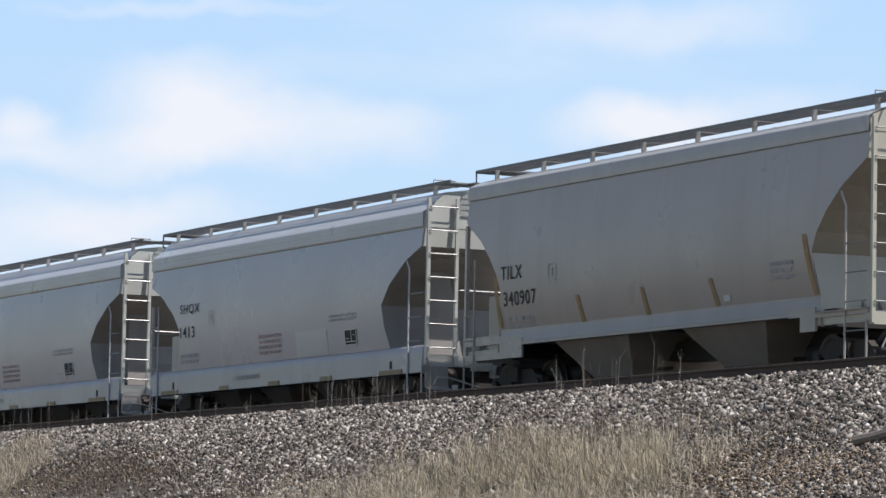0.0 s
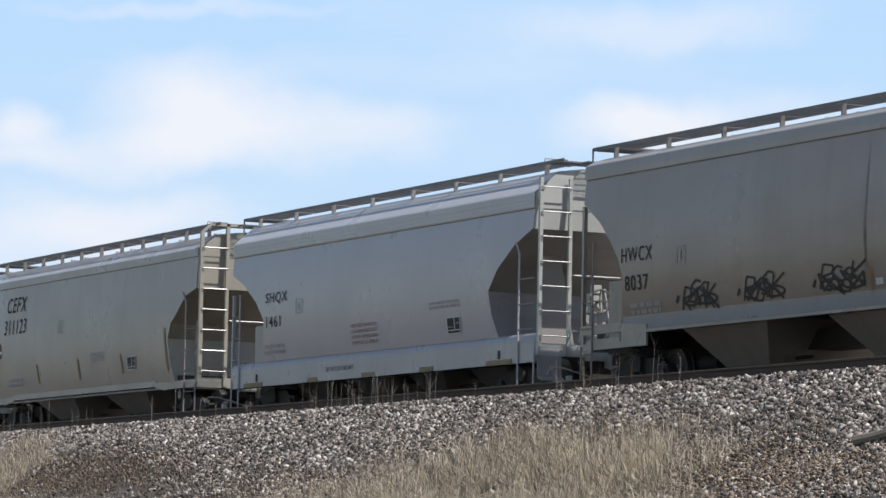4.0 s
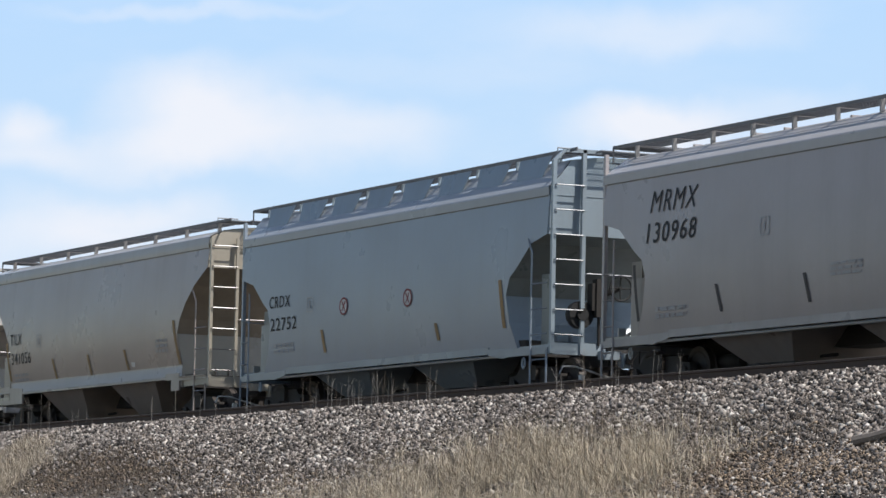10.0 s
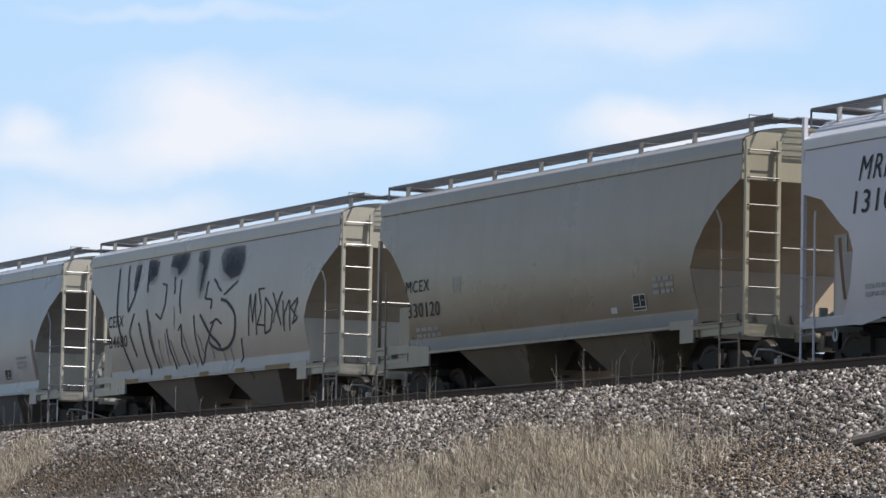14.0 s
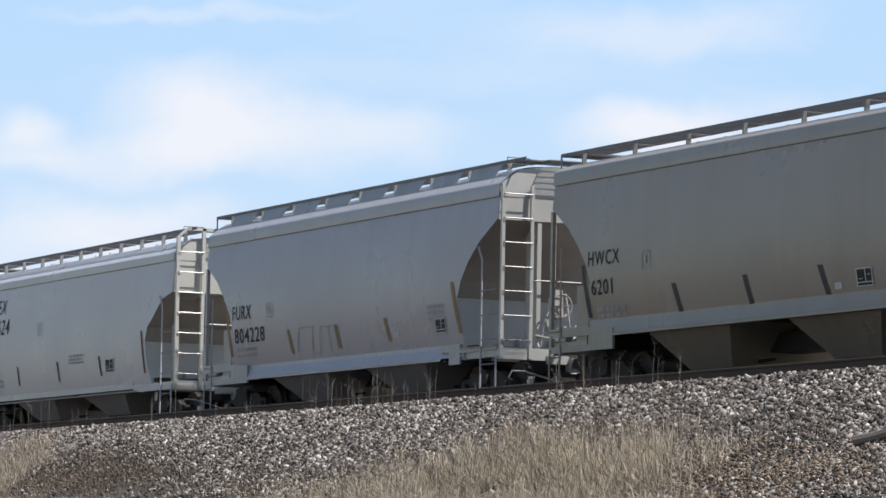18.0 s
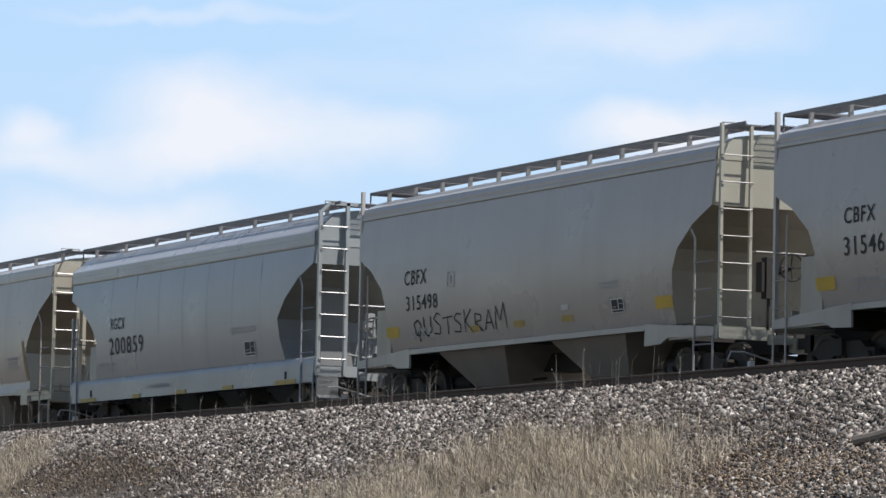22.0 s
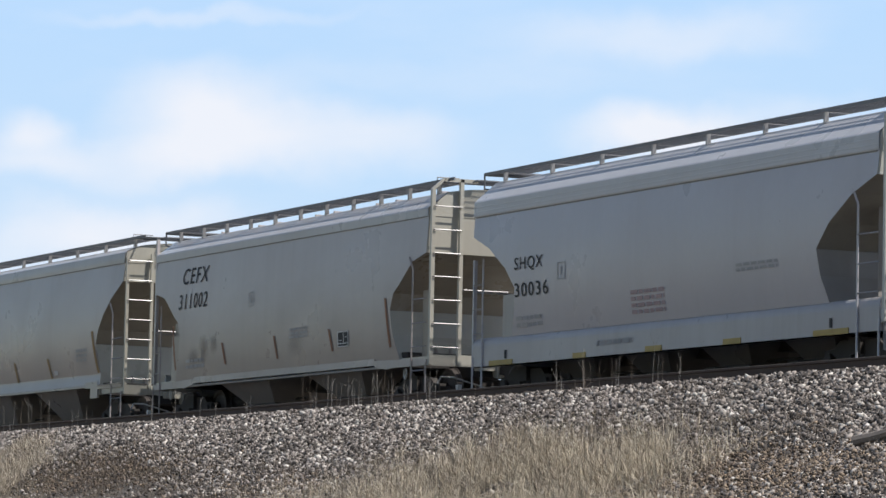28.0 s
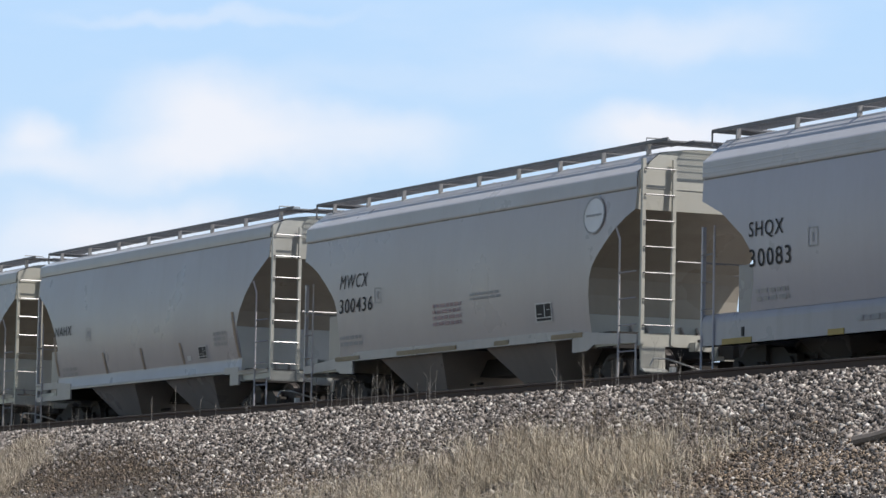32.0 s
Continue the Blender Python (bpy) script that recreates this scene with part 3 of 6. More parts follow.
# kinds: ends = (height, inset of the end sheet); side = (height, half width); roof = (half width, height) outline from the eave up
KINDS = {
    "curved": dict(ends=[(1.22, 1.5), (1.5, 1.52), (2.2, 1.68), (2.53, 1.51), (2.88, 1.2), (3.25, 0.75), (3.64, 0.05), (4.1, 0.03)],
                   side=[(1.22, 1.44), (1.5, 1.51), (1.9, 1.575), (2.4, 1.61), (3.0, 1.605), (3.6, 1.56), (4.1, 1.50)],
                   roof=[(1.50, 4.1), (1.61, 4.09), (1.62, 4.17), (1.585, 4.29), (1.48, 4.37), (1.1, 4.44), (0.6, 4.50)], sill=(1.22, 1.16), board=4.74, gate=0.34, posts=8, lattice=0),
    "lowsill": dict(ends=[(1.34, 1.62), (1.8, 1.82), (2.25, 1.9), (2.65, 1.5), (3.08, 0.78), (3.34, 0.06), (3.74, 0.03)],
                    side=[(1.34, 1.50), (1.7, 1.56), (2.2, 1.60), (2.8, 1.615), (3.3, 1.595), (3.74, 1.55)],
                    roof=[(1.55, 3.74), (1.575, 3.735), (1.58, 3.76), (1.575, 4.02), (1.555, 4.05)], sill=(1.36, 0.79), board=4.66, gate=0.36, posts=8, lattice=0),
    "angled": dict(ends=[(1.06, 1.28), (1.6, 1.58), (2.12, 1.70), (2.46, 1.55), (2.62, 1.28), (3.06, 0.68), (3.2, 0.05), (3.95, 0.03)],
                   side=[(1.06, 1.50), (1.2, 1.54), (1.8, 1.57), (2.6, 1.58), (3.4, 1.56), (3.95, 1.52)],
                   roof=[(1.52, 3.95), (1.62, 3.94), (1.62, 3.97), (1.62, 4.09), (1.57, 4.12)], sill=(1.1, 1.02), board=4.70, gate=0.36, posts=11, lattice=0),
    "shouldered": dict(ends=[(1.22, 1.80), (1.6, 1.83), (1.95, 1.82), (2.25, 1.77), (2.45, 1.67), (2.62, 1.49), (2.82, 1.22), (3.09, 0.80), (3.27, 0.42), (3.40, 0.05), (3.80, 0.03)],
                       side=[(1.22, 1.50), (1.6, 1.555), (2.2, 1.60), (2.8, 1.61), (3.4, 1.59), (3.80, 1.55)],
                       roof=[(1.55, 3.80), (1.575, 3.795), (1.58, 3.82), (1.565, 4.07), (1.545, 4.10)], sill=(1.28, 1.16), board=4.68, gate=0.34, posts=9, lattice=0),
    "posted": dict(ends=[(1.22, 1.5), (1.55, 1.47), (1.9, 1.45), (2.2, 1.42), (2.57, 1.23), (2.98, 0.68), (3.26, 0.05), (4.07, 0.03)],
                   side=[(1.22, 1.44), (1.5, 1.51), (1.9, 1.575), (2.4, 1.61), (3.0, 1.605), (3.6, 1.56), (4.07, 1.50)],
                   roof=[(1.50, 4.07), (1.60, 4.065), (1.605, 4.11), (1.55, 4.14), (1.575, 4.2), (1.48, 4.30), (1.1, 4.42), (0.6, 4.50)], sill=(1.22, 1.18), board=4.70, gate=0.34, posts=12, lattice=0),
}
KINDS["latticed"] = dict(KINDS["curved"], lattice=1, board=4.83, posts=9, sill=(1.04, 0.98),
                         ends=[(1.03, 1.46)] + KINDS["curved"]["ends"][1:], side=[(1.03, 1.41)] + KINDS["curved"]["side"][1:])
KINDS["latticed_angled"] = dict(KINDS["angled"], lattice=1, board=4.82, posts=9, roof=[(1.52, 3.95), (1.62, 3.94), (1.62, 3.97), (1.62, 4.09), (1.57, 4.12), (1.3, 4.36)])

KINDS["lowsill_braced"] = dict(KINDS["lowsill"])
for name, k in KINDS.items():
    low = 0.19 if "latticed" in name else (0.25 if "angled" in name else (0.205 if "lowsill" in name else 0.22))
    eave = k["roof"][0][0]
    k["soft"] = name in ("curved", "latticed")
    lip = 1.0 if "lowsill" in name or name == "shouldered" else 0.3
    # the pressed side sheet bows smoothly
    bow = np.polyfit([z for z, _ in k["side"]], [w for _, w in k["side"]], 3)
    lo, hi = k["side"][0][0], k["side"][-1][0]
    n = 56 if k["soft"] else 28
    k["side"] = [(lo + (hi - lo) * i / n, float(np.polyval(bow, lo + (hi - lo) * i / n))) for i in range(n + 1)]
    if k["soft"]:
        # the sheet turns outward into the sill in a soft hollow
        turn = lo + 0.26
        base = float(np.polyval(bow, turn))
        k["side"] = [(z, w if z >= turn else base + (1.538 - base) * ((turn - z) / 0.26) ** 1.5) for z, w in k["side"]]
    k["roof"] = [(eave + (w - eave) * lip if w > eave else w, h) for w, h in k["roof"] if w > 1.2] + [(1.1, k["board"] - low), (0.6, k["board"] - low + 0.07), (0.3, k["board"] - low + 0.09)]


def along_table(table, z):
    for (z0, a), (z1, b) in zip(table, table[1:]):
        if z <= z1:
            return a + (b - a) * max(0.0, (z - z0)) / (z1 - z0)
    return table[-1][1]


def side_sheet(k, sgn):
    z0, z1 = k["side"][0][0], k["side"][-1][0]
    zs = sorted({round(z, 3) for z, _ in k["ends"] + k["side"] if z0 <= z <= z1} | {round(z0 + (z1 - z0) * i / 22, 3) for i in range(23)})
    v, f = [], []
    nx = 9
    for z in zs:
        w, e = along_table(k["side"], z), HX - along_table(k["ends"], z)
        v += [(-e + 2 * e * i / (nx - 1), sgn * w, z) for i in range(nx)]
    for j in range(len(zs) - 1):
        f += [(j * nx + i, j * nx + i + 1, (j + 1) * nx + i + 1, (j + 1) * nx + i) for i in range(nx - 1)]
    g = Geo().add(v, f, True)
    # inner skin, so that the sheet has thickness
    n = len(v)
    g.add([(x * 0.9985, y - sgn * 0.012, z) for x, y, z in v], [tuple(reversed(q)) for q in f], True)
    return g


def end_sheet(k, sgn, which):
    """One end: the upright plate below the roof, the slope sheet under it, or the shear plate at the bottom."""
    rows = k["ends"]
    deep = max(range(len(rows)), key=lambda i: rows[i][1])
    high = next(i for i in range(len(rows)) if rows[i][1] < 0.1)
    if which == "end_plate":
        rows = rows[high:]
    elif which == "slope_sheet":
        rows = rows[deep:high + 1]
    else:
        low = 0.96
        rows = [(low, rows[0][1] - 0.03)] + [(z, inset - 0.004) for z, inset in rows[:deep]] + [(rows[deep][0] - 0.004, rows[deep][1] - 0.004)]
    g = Geo()
    for (z0, a), (z1, b) in zip(rows, rows[1:]):
        w0, w1 = along_table(k["side"], z0), along_table(k["side"], z1)
        p = [(sgn * (HX - a), -w0, z0), (sgn * (HX - a), w0, z0), (sgn * (HX - b), w1, z1), (sgn * (HX - b), -w1, z1)]
        g.add(p, [(0, 1, 2, 3)])
        g.add([(x - sgn * 0.015, y * 0.995, z) for x, y, z in p], [(3, 2, 1, 0)])
    if which == "end_plate":
        top = [(sgn * (HX - 0.02), -y, z) for y, z in k["roof"]] + [(sgn * (HX - 0.02), y, z) for y, z in reversed(k["roof"])]
        g.add([(x, y * 0.992, z - 0.008) for x, y, z in top], [tuple(range(len(top)))])
    return g


def rounded(pts):
    """More points on a smooth line through those given."""
    out = []
    for i in range(len(pts) - 1):
        a, b, c, d = pts[max(0, i - 1)], pts[i], pts[i + 1], pts[min(len(pts) - 1, i + 2)]
        for t in (0.0, 0.34, 0.67):
            out.append(tuple(0.5 * (2 * q + (r - p) * t + (2 * p - 5 * q + 4 * r - u) * t * t + (3 * q - p - 3 * r + u) * t ** 3) for p, q, r, u in zip(a, b, c, d)))
    return out + [pts[-1]]


def roof_shell(k):
    lip = 3
    soft = k["soft"]
    half = rounded(k["roof"][lip - 1:]) if soft else k["roof"][lip - 1:]
    out = [(-y, z) for y, z in half] + [(y, z) for y, z in reversed(half)]
    n = len(out)
    g = Geo()
    v = [(x, y, z) for x in (-HX + 0.03, 0.0, HX - 0.03) for y, z in out]
    g.add(v, [(r * n + i, r * n + i + 1, r * n + n + i + 1, r * n + n + i) for r in (0, 1) for i in range(n - 1)], soft)
    g.add([(x, y * 0.99, z - 0.015) for x, y, z in v], [(r * n + i + 1, r * n + i, r * n + n + i, r * n + n + i + 1) for r in (0, 1) for i in range(n - 1)], soft)
    for s in (-1, 1):
        for (y0, z0), (y1, z1) in zip(k["roof"][:lip - 1], k["roof"][1:lip]):
            g.add([(-HX + 0.03, s * y0, z0), (HX - 0.03, s * y0, z0), (HX - 0.03, s * y1, z1), (-HX + 0.03, s * y1, z1)], [(0, 1, 2, 3)])
    return g


def hopper_bay(k, xc):
    t, b = k["side"][0][0] + 0.03, k["gate"] + 0.12
    g = Geo()
    top = [(xc - 1.55, -1.46, t), (xc + 1.55, -1.46, t), (xc + 1.55, 1.46, t), (xc - 1.55, 1.46, t)]
    bot = [(xc - 0.72, -0.9, b), (xc + 0.72, -0.9, b), (xc + 0.72, 0.9, b), (xc - 0.72, 0.9, b)]
    return g.add(top + bot, [(0, 1, 5, 4), (1, 2, 6, 5), (2, 3, 7, 6), (3, 0, 4, 7), (4, 5, 6, 7)])


def ladder_rails(x, y0, y1, z0, z1, wide=0.07):
    g = Geo().box(x - 0.035, x + 0.035, y0 - wide / 2, y0 + wide / 2, z0, z1)
    return g.box(x - 0.03, x + 0.03, y1 - wide / 2, y1 + wide / 2, z0, z1)


def wheelset_geo():
    g = Geo()
    n = 20
    for s in (-1, 1):
        prof = [(0.07, 0.60), (0.11, 0.70), (0.16, 0.70), (0.17, 0.67), (0.34, 0.695), (0.37, 0.68), (0.40, 0.675), (0.457, 0.68), (0.459, 0.74), (0.462, 0.785), (0.482, 0.80), (0.482, 0.815), (0.40, 0.815), (0.36, 0.80), (0.16, 0.78), (0.07, 0.78)]
        m = len(prof)
        v = [(r * math.cos(6.28319 * i / n), s * (1.49 - y), r * math.sin(6.28319 * i / n)) for i in range(n) for r, y in prof]
        g.add(v, [(i * m + j, ((i + 1) % n) * m + j, ((i + 1) % n) * m + j + 1, i * m + j + 1) for i in range(n) for j in range(m - 1)], False)
        for hole in range(2):
            a = 3.14159 * hole + 0.4
            g.rod((0.25 * math.cos(a), s * 0.835, 0.25 * math.sin(a)), (0.25 * math.cos(a), s * 0.842, 0.25 * math.sin(a)), 0.03, 6)
    g.rod((0, -1.12, 0), (0, 1.12, 0), 0.075, 10)
    return g


def side_frame(s):
    out = [(-1.08, 0.40), (-1.06, 0.60), (-0.78, 0.62), (-0.62, 0.74), (0.62, 0.74), (0.78, 0.62), (1.06, 0.60), (1.08, 0.40), (0.98, 0.36), (0.86, 0.50), (0.74, 0.50), (0.45, 0.20), (-0.45, 0.20), (-0.74, 0.50), (-0.86, 0.50), (-0.98, 0.36)]
    g = Geo().prism(out[::-1], s * 1.0 - 0.07, s * 1.0 + 0.07)
    for x in (-0.89, 0.89):
        g.rod((x, s * 1.05, 0.457), (x, s * 1.13, 0.457), 0.10, 10)
    for x in (-0.18, -0.02, 0.14):
        g.rod((x + 0.02, s * 1.08, 0.26), (x + 0.02, s * 1.08, 0.50), 0.055, 8)
    return g


def coupler_geo(s):
    g = Geo().box(min(s * 7.0, s * 8.25), max(s * 7.0, s * 8.25), -0.085, 0.085, 0.78, 0.97)
    return g.prism([(s * 8.2, 0.70), (s * 8.2, 1.04), (s * 8.52, 1.04), (s * 8.52, 0.70)], -0.16, 0.16)


ROLL_ANGLE = 180.0 / math.pi / 0.457
TRUCK_X = 6.05
WHEELS = []


def project(k, polys, lift=0.012):
    """Lays flat outlines of (x, z) on the curved side sheet that faces the viewer."""
    g = Geo()
    for poly in polys:
        g.add([(x, -(along_table(k["side"], z) + lift) if z >= k["side"][0][0] else -(1.545 + lift), z) for x, z in poly], [tuple(range(len(poly)))])
    return g


def strip(x0, z0, x1, z1, w, lean=0.0):
    n = max(1, int(abs(z1 - z0) / 0.12))
    out = []
    for i in range(n):
        a, b = i / n, (i + 1) / n
        xa, xb, za, zb = x0 + (x1 - x0) * a, x0 + (x1 - x0) * b, z0 + (z1 - z0) * a, z0 + (z1 - z0) * b
        out.append([(xa - w / 2, za), (xa + w / 2, za), (xb + w / 2, zb), (xb - w / 2, zb)])
    return out


def brush(pts, w):
    """A painted line through points (x, z)."""
    out = []
    fine = []
    for a, b in zip(pts, pts[1:]):
        n = max(1, int(math.hypot(b[0] - a[0], b[1] - a[1]) / 0.12))
        fine += [(a[0] + (b[0] - a[0]) * i / n, a[1] + (b[1] - a[1]) * i / n) for i in range(n)]
    fine.append(pts[-1])
    for i, (a, b) in enumerate(zip(fine, fine[1:])):
        d = math.hypot(b[0] - a[0], b[1] - a[1]) or 1
        ux, uz = -(b[1] - a[1]) / d * w / 2, (b[0] - a[0]) / d * w / 2
        out.append([(a[0] - ux * 1.15, a[1] - uz), (b[0] - ux * 1.15, b[1] - uz), (b[0] + ux * 1.15, b[1] + uz), (a[0] + ux * 1.15, a[1] + uz)])
    return out


def fill(poly, cell=0.05, ragged=0.0, seed=0):
    """Small cells that fill an outline (x, z), so that it follows the sheet."""
    xs, zs = [p[0] for p in poly], [p[1] for p in poly]
    out = []
    r = random.Random(seed)
    for i in range(int((max(xs) - min(xs)) / cell) + 1):
        for j in range(int((max(zs) - min(zs)) / cell) + 1):
            x, z = min(xs) + (i + 0.5) * cell, min(zs) + (j + 0.5) * cell
            jx, jz = x + r.uniform(-1, 1) * ragged, z + r.uniform(-1, 1) * ragged
            inside = False
            for (xa, za), (xb, zb) in zip(poly, poly[1:] + poly[:1]):
                if (za > jz) != (zb > jz) and jx < (xb - xa) * (jz - za) / (zb - za) + xa:
                    inside = not inside
            if inside:
                h = cell / 2 + 0.001
                out.append([(x - h, z - h), (x + h, z - h), (x + h, z + h), (x - h, z + h)])
    return out


def bars(x, z, w, h, rows, seed=0):
    """Unreadable stencil: rows of short bars."""
    r = random.Random(seed)
    out = []
    for i in range(rows):
        zz = z - i * h * 1.7
        u = x
        while u < x + w:
            L = r.uniform(0.10, 0.28)
            out.append([(u, zz), (min(u + L, x + w), zz), (min(u + L, x + w), zz + h), (u, zz + h)])
            u += L + 0.06
    return out


def lettering(k, text, x, z, h, w, lean):
    """Raised lettering cut from the built-in font, scaled to height and width, laid on the side."""
    cu = bpy.data.curves.new("letters", "FONT")
    cu.body, cu.shear, cu.space_character, cu.offset = text, 0.0, 1.15, 0.0 if "M" in text or "W" in text else 0.006
    cu.resolution_u = 3
    ob = bpy.data.objects.new("letters", cu)
    scene.collection.objects.link(ob)
    bpy.context.view_layer.update()
    me = bpy.data.meshes.new_from_object(ob.evaluated_get(bpy.context.evaluated_depsgraph_get()))
    bpy.data.objects.remove(ob)
    bpy.data.curves.remove(cu)
    co = np.array([v.co[:] for v in me.vertices])
    lo, hi = co.min(0), co.max(0)
    thick = 0.035 * (hi[1] - lo[1])
    for v in me.vertices:
        u, t = (v.co.x - lo[0]) / (hi[0] - lo[0]), (v.co.y - lo[1]) / (hi[1] - lo[1])
        zz = z + t * h
        v.co = (x + u * (w - lean * h) + lean * t * h, -(along_table(k["side"], zz) + 0.013), zz)
    me.materials.clear()
    return me


CARS = []


def hopper_car(kind, color, label, grime=0.35, tint=(0.20, 0.16, 0.11), seed=0.0, end_tint=None, brake=False, rusty=None, mud=0.0):
    """One covered hopper car in parts; its origin lies on the rail top below its centre."""
    k = KINDS[kind]
    color = tuple(v * w for v, w in zip(color, (1.05, 0.985, 1.005)))
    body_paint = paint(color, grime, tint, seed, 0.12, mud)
    end_paint = paint(tuple(min(0.8, v * w) for v, w in zip(color, (0.95, 0.985, 0.95 if color[2] > color[0] * 1.12 else 0.87))) if end_tint is None else end_tint, grime * 0.6 + 0.38, (0.17, 0.13, 0.09), seed + 0.5, 0.1)
    # low-silled cars: colour darkened in place of shade from the end gear
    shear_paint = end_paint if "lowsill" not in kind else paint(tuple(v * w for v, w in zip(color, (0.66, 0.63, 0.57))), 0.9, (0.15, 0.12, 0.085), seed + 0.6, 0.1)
    # brown-darkened car colour: recess shade under the end overhang, mixed with grime
    recess_shade_paint = paint(tuple(v * w for v, w in zip(color, (0.66, 0.63, 0.53))), 1.0, (0.125, 0.10, 0.068), seed + 1.1, 0.1)
    sill_coat = paint(tuple(v * w for v, w in zip(color, (0.88, 0.86, 0.83))), min(1.0, grime + 0.35), (0.17, 0.13, 0.09), seed + 1.3, 0.1)
    grey = sum(color) / 3
    roof_paint = paint(tuple(1.06 * (0.3 * v + 0.7 * grey) for v in color), grime, tint, seed + 0.2, 0.12)
    post_paint = paint(tuple(0.62 * (0.2 * v + 0.8 * grey) for v in color), min(1.0, grime + 0.3), (0.15, 0.13, 0.11), seed + 1.7, 0.1)
    rung_paint = paint(tuple(0.55 * v for v in color), 0.8, (0.14, 0.11, 0.08), seed + 1.9, 0.1)
    # car colour darkened to hold the shade below the body, plus grime
    under_shade_paint = paint(tuple(v * w * (0.3 if "lowsill" in kind else 0.72) for v, w in zip(color, (1.04, 0.97, 0.86))), min(1.0, grime + 0.3), (0.10, 0.08, 0.062), seed + 0.3, 0.1)
    car = new("covered_hopper_car")
    tagged(car, label, "freight car", group="covered hopper cars of the train")
    step = [0]

    def P(name, build, mat, parent=car, lab=""):
        step[0] += 1
        return part(name, kept((kind, brake, step[0], name), build), mat, parent, lab)
    for s in (-1, 1):
        def sheet_(s=s): return side_sheet(k, s)
        P("side_sheet", sheet_, body_paint)
        for which in ("end_plate", "slope_sheet", "shear_plate"):
            def end_(s=s, which=which): return end_sheet(k, s, which)
            if rusty is None:
                P(which, end_, {"slope_sheet": recess_shade_paint, "shear_plate": shear_paint, "end_plate": end_paint}[which])
            else:
                P(which, end_, end_paint if which == "end_plate" else paint(rusty, 0.9, (0.30, 0.15, 0.06) if which == "shear_plate" else (0.12, 0.065, 0.03), seed + 0.9, 0.1))
    def roof_(): return roof_shell(k)
    P("roof", roof_, roof_paint)
    # darkened strip that draws the eave's shadow line along the side top
    eave_shadow_paint = paint(tuple(0.36 * (0.3 * v + 0.7 * grey) for v in color), min(1.0, grime + 0.2), (0.11, 0.10, 0.09), seed + 0.7, 0.1)
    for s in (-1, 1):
        def shadow_strip_(s=s):
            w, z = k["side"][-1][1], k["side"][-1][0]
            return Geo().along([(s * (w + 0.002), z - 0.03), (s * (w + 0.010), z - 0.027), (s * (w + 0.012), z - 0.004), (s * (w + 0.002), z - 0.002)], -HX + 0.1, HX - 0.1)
        P("eave_shadow_strip", shadow_strip_, eave_shadow_paint, lab="dark strip painted as the shadow line under the eave")
    if "lowsill" in kind:
        for s in (-1, 1):
            for z in (3.83, 3.92):
                def rib_(s=s, z=z):
                    w = along_table([(b, a) for a, b in k["roof"][2:5]], z)
                    return Geo().along([(s * (w - 0.004), z - 0.016), (s * (w + 0.003), z - 0.010), (s * (w + 0.003), z + 0.010), (s * (w - 0.004), z + 0.016)], -HX + 0.06, HX - 0.06)
                P("roof_rib", rib_, roof_paint)
    # side sill
    st, sb = k["sill"]
    e = HX - 0.02
    for s in (-1, 1):
        def sill_(s=s):
            g = Geo()
            y = s * 1.54
            if "lowsill" in kind:
                g.along([(y, sb), (y, st - 0.16), (y - s * 0.008, st - 0.10), (y - s * 0.024, st - 0.05), (y - s * 0.05, st - 0.015), (y - s * 0.085, st), (y - s * 0.09, sb)], -e, e)
                g.along([(y - s * 0.12, sb), (y, sb), (y, sb + 0.015), (y - s * 0.12, sb + 0.015)], -e, e)
            else:
                up = st - 0.004 if k["soft"] else st + 0.06
                g.along([(y, sb), (y, up), (y - s * 0.05, up), (y - s * 0.05, sb)], -HX + 2.5, HX - 2.5)
                g.along([(y - s * 0.10, sb), (y + s * 0.012, sb), (y + s * 0.012, sb + 0.03), (y - s * 0.10, sb + 0.03)], -HX + 2.5, HX - 2.5)
            return g
        P("side_sill", sill_, sill_coat)
        if "lowsill" not in kind:
            for xs in (-1, 1):
                def gusset_(s=s, xs=xs):
                    y0, y1 = sorted((s * 1.545, s * 1.50))
                    x = [xs * (HX - 2.5), xs * (HX - 1.9), xs * (HX - 1.65), xs * HX, xs * HX, xs * (HX - 2.5)]
                    if "angled" in kind:
                        return Geo().prism([(x[0], 1.0), (x[1], 0.92), (x[2], 0.94), (x[3], 0.94), (x[4], 1.06), (x[5], 1.12)], y0, y1)
                    if kind in ("curved", "latticed") and xs * s > 0:
                        g = Geo()
                        a, b = sorted((xs * (HX - 1.55), xs * (HX - 2.5)))
                        g.prism([(a, 0.92), (b, 0.92), (b, 1.30), (a, 1.36)] if xs < 0 else [(a, 0.92), (b, 0.92), (b, 1.36), (a, 1.30)], y0, y1)
                        a, b = sorted((xs * HX, xs * (HX - 1.55)))
                        g.box(a, b, y0, y1, 0.92, 1.04).box(a, b, y0, y1, 1.21, 1.38)
                        a, b = sorted((xs * HX, xs * (HX - 0.08)))
                        return g.box(a, b, y0, y1, 1.04, 1.21)
                    if kind in ("curved", "latticed"):
                        a, b = sorted((xs * (HX - 1.63), xs * (HX - 2.5)))
                        c, d = sorted((xs * (HX - 1.63), xs * (HX - 2.12)))
                        g = Geo().box(a, b, y0, y1, 1.14, 1.29).box(c, d, y0, y1, 0.89, 1.14)
                        a, b = sorted((xs * HX, xs * (HX - 1.63)))
                        return g.box(a, b, y0, y1, 1.11, 1.20).box(a, b, y0 if s > 0 else y1 - 0.1, y1 if s < 0 else y0 + 0.1, 1.185, 1.20)
                    return Geo().prism([(x[0], 0.90), (x[1], 0.92), (x[2], 1.02), (x[3], 0.98), (x[4], 1.14), (x[5], 1.30)], y0, y1)
